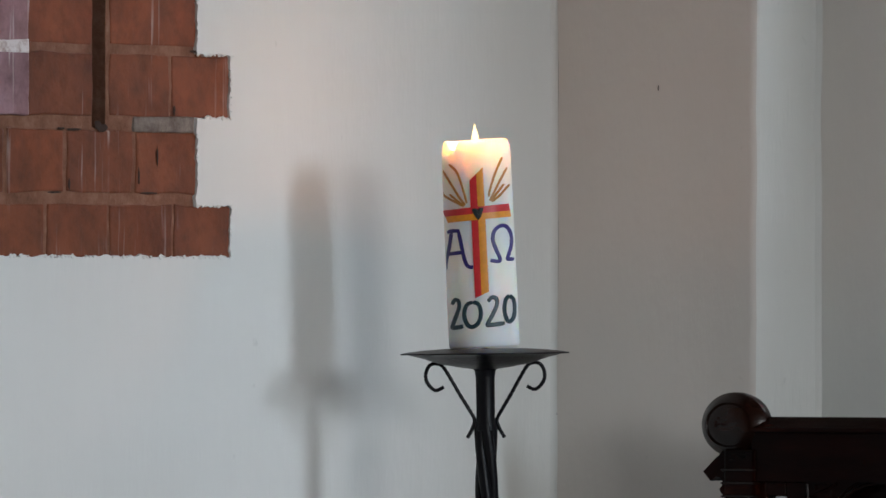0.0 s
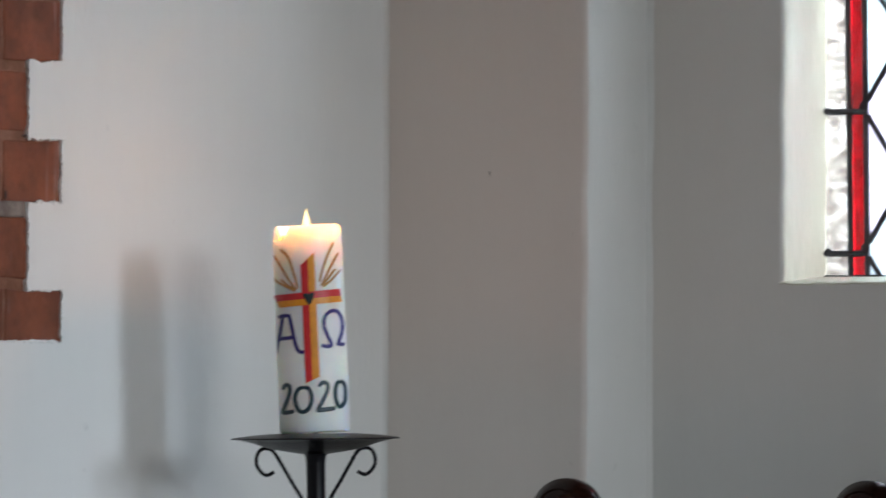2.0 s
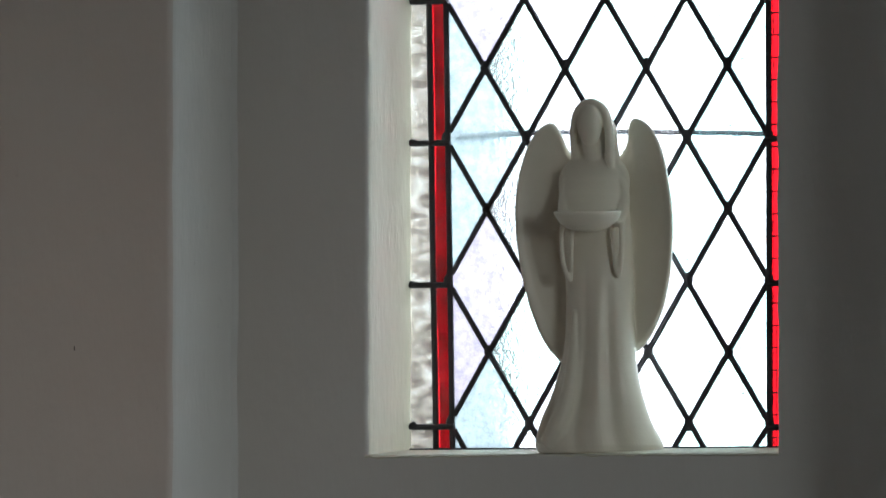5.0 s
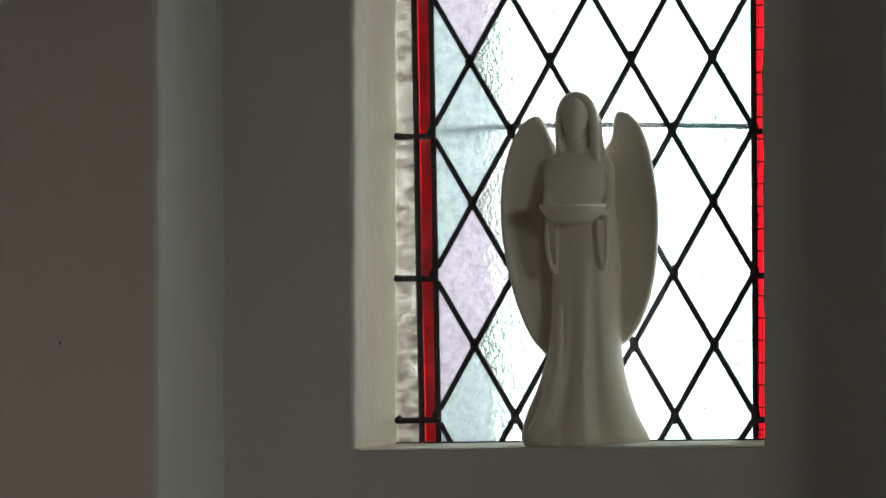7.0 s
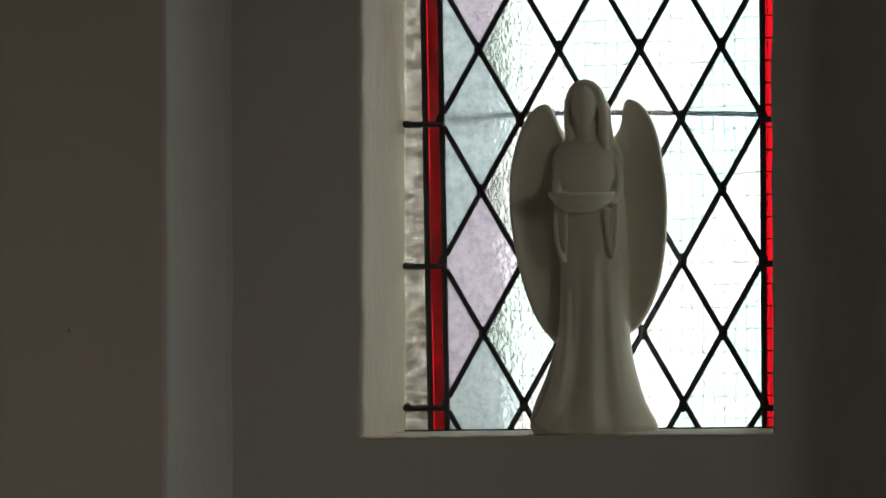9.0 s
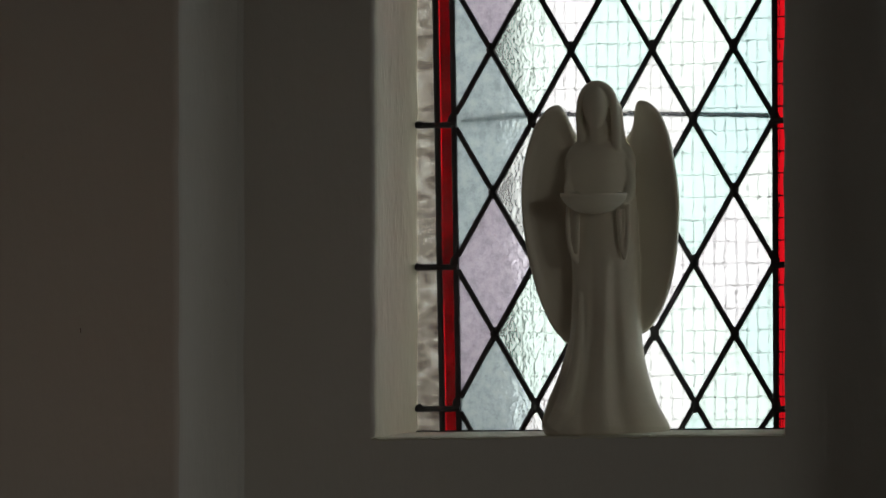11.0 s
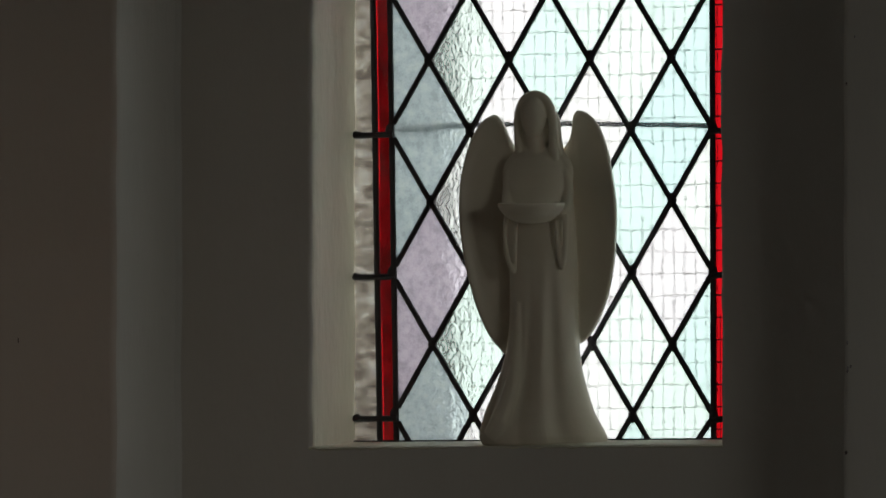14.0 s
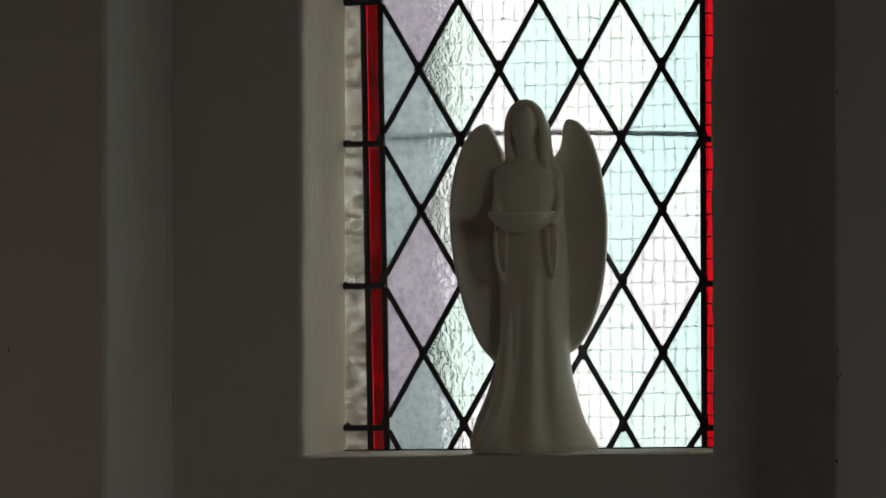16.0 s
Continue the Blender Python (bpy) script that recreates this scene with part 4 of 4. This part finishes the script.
def east_plaster(ya, yb, za, zb, d=0.03, jag=False):
    """A plaster field of the east wall with a small turned edge."""
    bm = bmesh.new()
    prev = None
    for z in steps(za, zb, d):
        row = []
        for i, y in enumerate(steps(ya, yb, d)):
            e = noise.noise(Vector((3.1, y * 45, z * 45))) * 0.0026 + noise.noise(Vector((7.7, y * 170, z * 170))) * 0.0036
            w = wobble(0, y, z, 0.0011)
            free = y < LONG + 0.004
            row.append(bm.verts.new((w.x, y + (e if jag and i == 0 else 0), z + (e if free and z > 1.5 else 0))))
        if prev:
            for i in range(len(row) - 1):
                bm.faces.new((prev[i], prev[i + 1], row[i + 1], row[i]))
        prev = row
    bmesh.ops.recalc_face_normals(bm, faces=bm.faces)
    bmesh.ops.solidify(bm, geom=bm.faces[:], thickness=0.02)
    xs = [v.co.x for v in bm.verts]
    if max(xs) > 0.01:
        for v in bm.verts:
            if v.co.x > 0.01:
                v.co.x -= 0.04
    return part("plaster_face", bm, M_WALL, east, smooth=False)


teeth = [(1.5690, 1.6285, LONG), (1.6285, 1.7305, SHORT), (1.7305, 1.8035, LONG), (1.8035, 1.8945, SHORT), (1.8945, 1.9680, LONG), (1.9680, 2.0580, SHORT), (2.0580, BRICK_T, LONG)]
for za, zb, yb in teeth:
    east_plaster(yb - 0.0015, -0.60, za, zb, 0.004, True)
east_plaster(-0.60, 0.0, 1.5690, BRICK_T, 0.02)
east_plaster(BRICK_L - 0.3, 0.0, CHANCEL, 1.40, 0.03)
east_plaster(BRICK_L - 0.3, 0.0, 1.40, 1.5690, 0.006, True)
east_plaster(BRICK_L - 0.3, 0.0, BRICK_T, TOP, 0.10)
east_plaster(BRICK_L - 0.3, BRICK_L, 1.5690, BRICK_T, 0.04)
part("plaster_face", boxed((-0.02, -15.5, 0), (0.0, BRICK_L - 0.3, TOP)), M_WALL, east)


def brick(ya, yb, za, zb, material, front=-0.0015):
    bm = bmesh.new()
    box(bm, (-0.028, ya - 0.0012, za - 0.0015), (front, yb + 0.0012, zb + 0.0015), 0.0022, 2)
    long_edges = [e for e in bm.edges if e.calc_length() > 0.03]
    bmesh.ops.subdivide_edges(bm, edges=long_edges, cuts=3, use_grid_fill=True)
    for v in bm.verts:
        w = noise.noise_vector(Vector((v.co.y * 26, v.co.z * 26, 5.0))) * 0.0026 + noise.noise_vector(Vector((v.co.y * 90, v.co.z * 90, 9.0))) * 0.0014
        v.co += Vector((w.x * 0.6 if v.co.x > -0.01 else 0, w.y, w.z))
    return part("brick", bm, material, east)


def along(px):
    return -1.0784 + px * 0.001065


PATTERN = {
    0: [(-130, -8), (0, 78), (87, 190), (197, 305), (311, 409)],
    1: [(-110, 8), (17, 112), (121, 235), (243, 348)],
    2: [(-150, -60), (-52, 45), (50, 163), (197, 300), (307, 409)],
    3: [(-110, 45), (50, 163), (197, 348)],
    4: [(-150, -60), (-52, 45), (50, 163), (197, 300), (307, 409)],
    5: [(-110, 45), (50, 163), (197, 348)],
    6: [(-150, -60), (-52, 45), (50, 163), (197, 300), (307, 409)],
}
for r, spans in PATTERN.items():
    za, zb = ROWS_Z[r]
    spans = [(-505, -390), (-382, -270), (-262, spans[0][0] - 8)] + spans
    for a, b in spans:
        mauve = r >= 2 and b <= 45
        brick(along(a), along(b), za, zb, M_MAUVE if mauve else M_BRICK, 0.004 if mauve else -0.0018 - 0.0014 * random.random())

smear = boxed((-0.02, along(-150), 1.7990), (0.0045, along(47), 1.8165), 0.003, 2)
for v in smear.verts:
    v.co += noise.noise_vector(v.co * 60) * 0.0015
part("mortar_smear", smear, M_PALE, east, "whitish mortar joint between mauve bricks")


m = Mat("grey_cement", (0.24, 0.20, 0.17), 0.95)
m.color(m.ramp(m.noise(50, 5, 0.7), [(0.35, (0.13, 0.095, 0.08)), (0.65, (0.26, 0.22, 0.19))]))
m.bump(m.noise(120, 4, 0.7), 0.002)
patch = boxed((-0.02, along(236), 1.7125), (-0.0012, along(346), 1.7310), 0.003, 2)
bmesh.ops.subdivide_edges(patch, edges=patch.edges[:], cuts=2, use_grid_fill=True)
for v in patch.verts:
    v.co += noise.noise_vector(v.co * 70) * 0.0022
part("cement_patch", patch, m.m, east, "grey cement repair in a joint")
# dabs of wall paint that strayed over the edge of the bricks
bm = bmesh.new()
edge = [(along(6 * k), 1.5690) for k in range(1, 68)]
for za, zb, yb in teeth[:4]:
    edge += [(yb, za + (zb - za) * q / 9) for q in range(10)]
    edge += [(SHORT + (LONG - SHORT) * q / 8, za) for q in range(9)]
for n, (y, z) in enumerate(edge):
    if random.random() < 0.55:
        r = random.uniform(0.0012, 0.0034)
        for v in bmesh.ops.create_icosphere(bm, subdivisions=1, radius=1.0)["verts"]:
            k = 1 + 0.6 * noise.noise(v.co * 1.7 + Vector((n * 3.3, 0, 0)))
            v.co = Vector((0.0004 + v.co.x * 0.0013, y + random.uniform(-0.0004, 0.0004) + v.co.y * r * k * 1.3, z + v.co.z * r * k))
tagged(part("paint_dabs", bm, M_WALL, east, "small dabs of white wall paint on the brick edges", smooth=True), kind="stuff")


# chips in the plaster, and dark marks that paint shade into brick cracks
def chip(x, y, z, r, tall, face, material=None):
    bm = bmesh.new()
    v = bmesh.ops.create_icosphere(bm, subdivisions=2, radius=1.0)["verts"]
    for w in v:
        k = 1 + 0.5 * noise.noise(w.co * 2.1 + Vector((x * 50, z * 50, 0)))
        if face == "y":
            w.co = Vector((x + w.co.x * r * k, y + w.co.y * 0.0008, z + w.co.z * r * tall * k))
        else:
            w.co = Vector((x + w.co.x * 0.0008, y + w.co.y * r * k, z + w.co.z * r * tall * k))
    part("chip", bm, material or M_STONE, south if face == "y" else east)


# flat dark blobs in place of the shade in cracks and joint hollows
for px, z, rr, tall in ((180, 1.7165, 0.010, 0.45), (172, 1.7200, 0.006, 0.8), (130, 1.7140, 0.014, 0.10), (108, 1.7150, 0.007, 0.2), (95, 1.6420, 0.012, 0.10), (262, 1.6425, 0.016, 0.08), (245, 1.6620, 0.0016, 6.0),
                        (278, 1.6850, 0.0012, 10.0), (308, 1.7380, 0.0020, 3.0), (345, 1.8070, 0.009, 0.15), (350, 1.6800, 0.0016, 4.0), (350, 1.6560, 0.0014, 3.0), (410, 1.5930, 0.0016, 9.0), (122, 1.6520, 0.0016, 4.0)):
    chip(-0.0015, along(px), z, rr, tall, "x", M_CRACK_SHADE)


for x, z, r, tall in ((0.0535, 1.4471, 0.0013, 1.7), (0.006, 1.4877, 0.0010, 1.5), (0.1548, 1.7742, 0.0007, 5.0), (0.0065, 1.3838, 0.0010, 1.5),
                      (1.3125, 1.6333, 0.0030, 1.0), (1.3135, 1.7291, 0.0014, 2.6), (1.3175, 1.7322, 0.0013, 1.6), (1.3130, 1.7595, 0.0010, 3.0), (1.3236, 2.11, 0.0010, 1.5), (1.3125, 2.056, 0.0010, 2.0)):
    chip(x, 0.0, z, r, tall, "y")
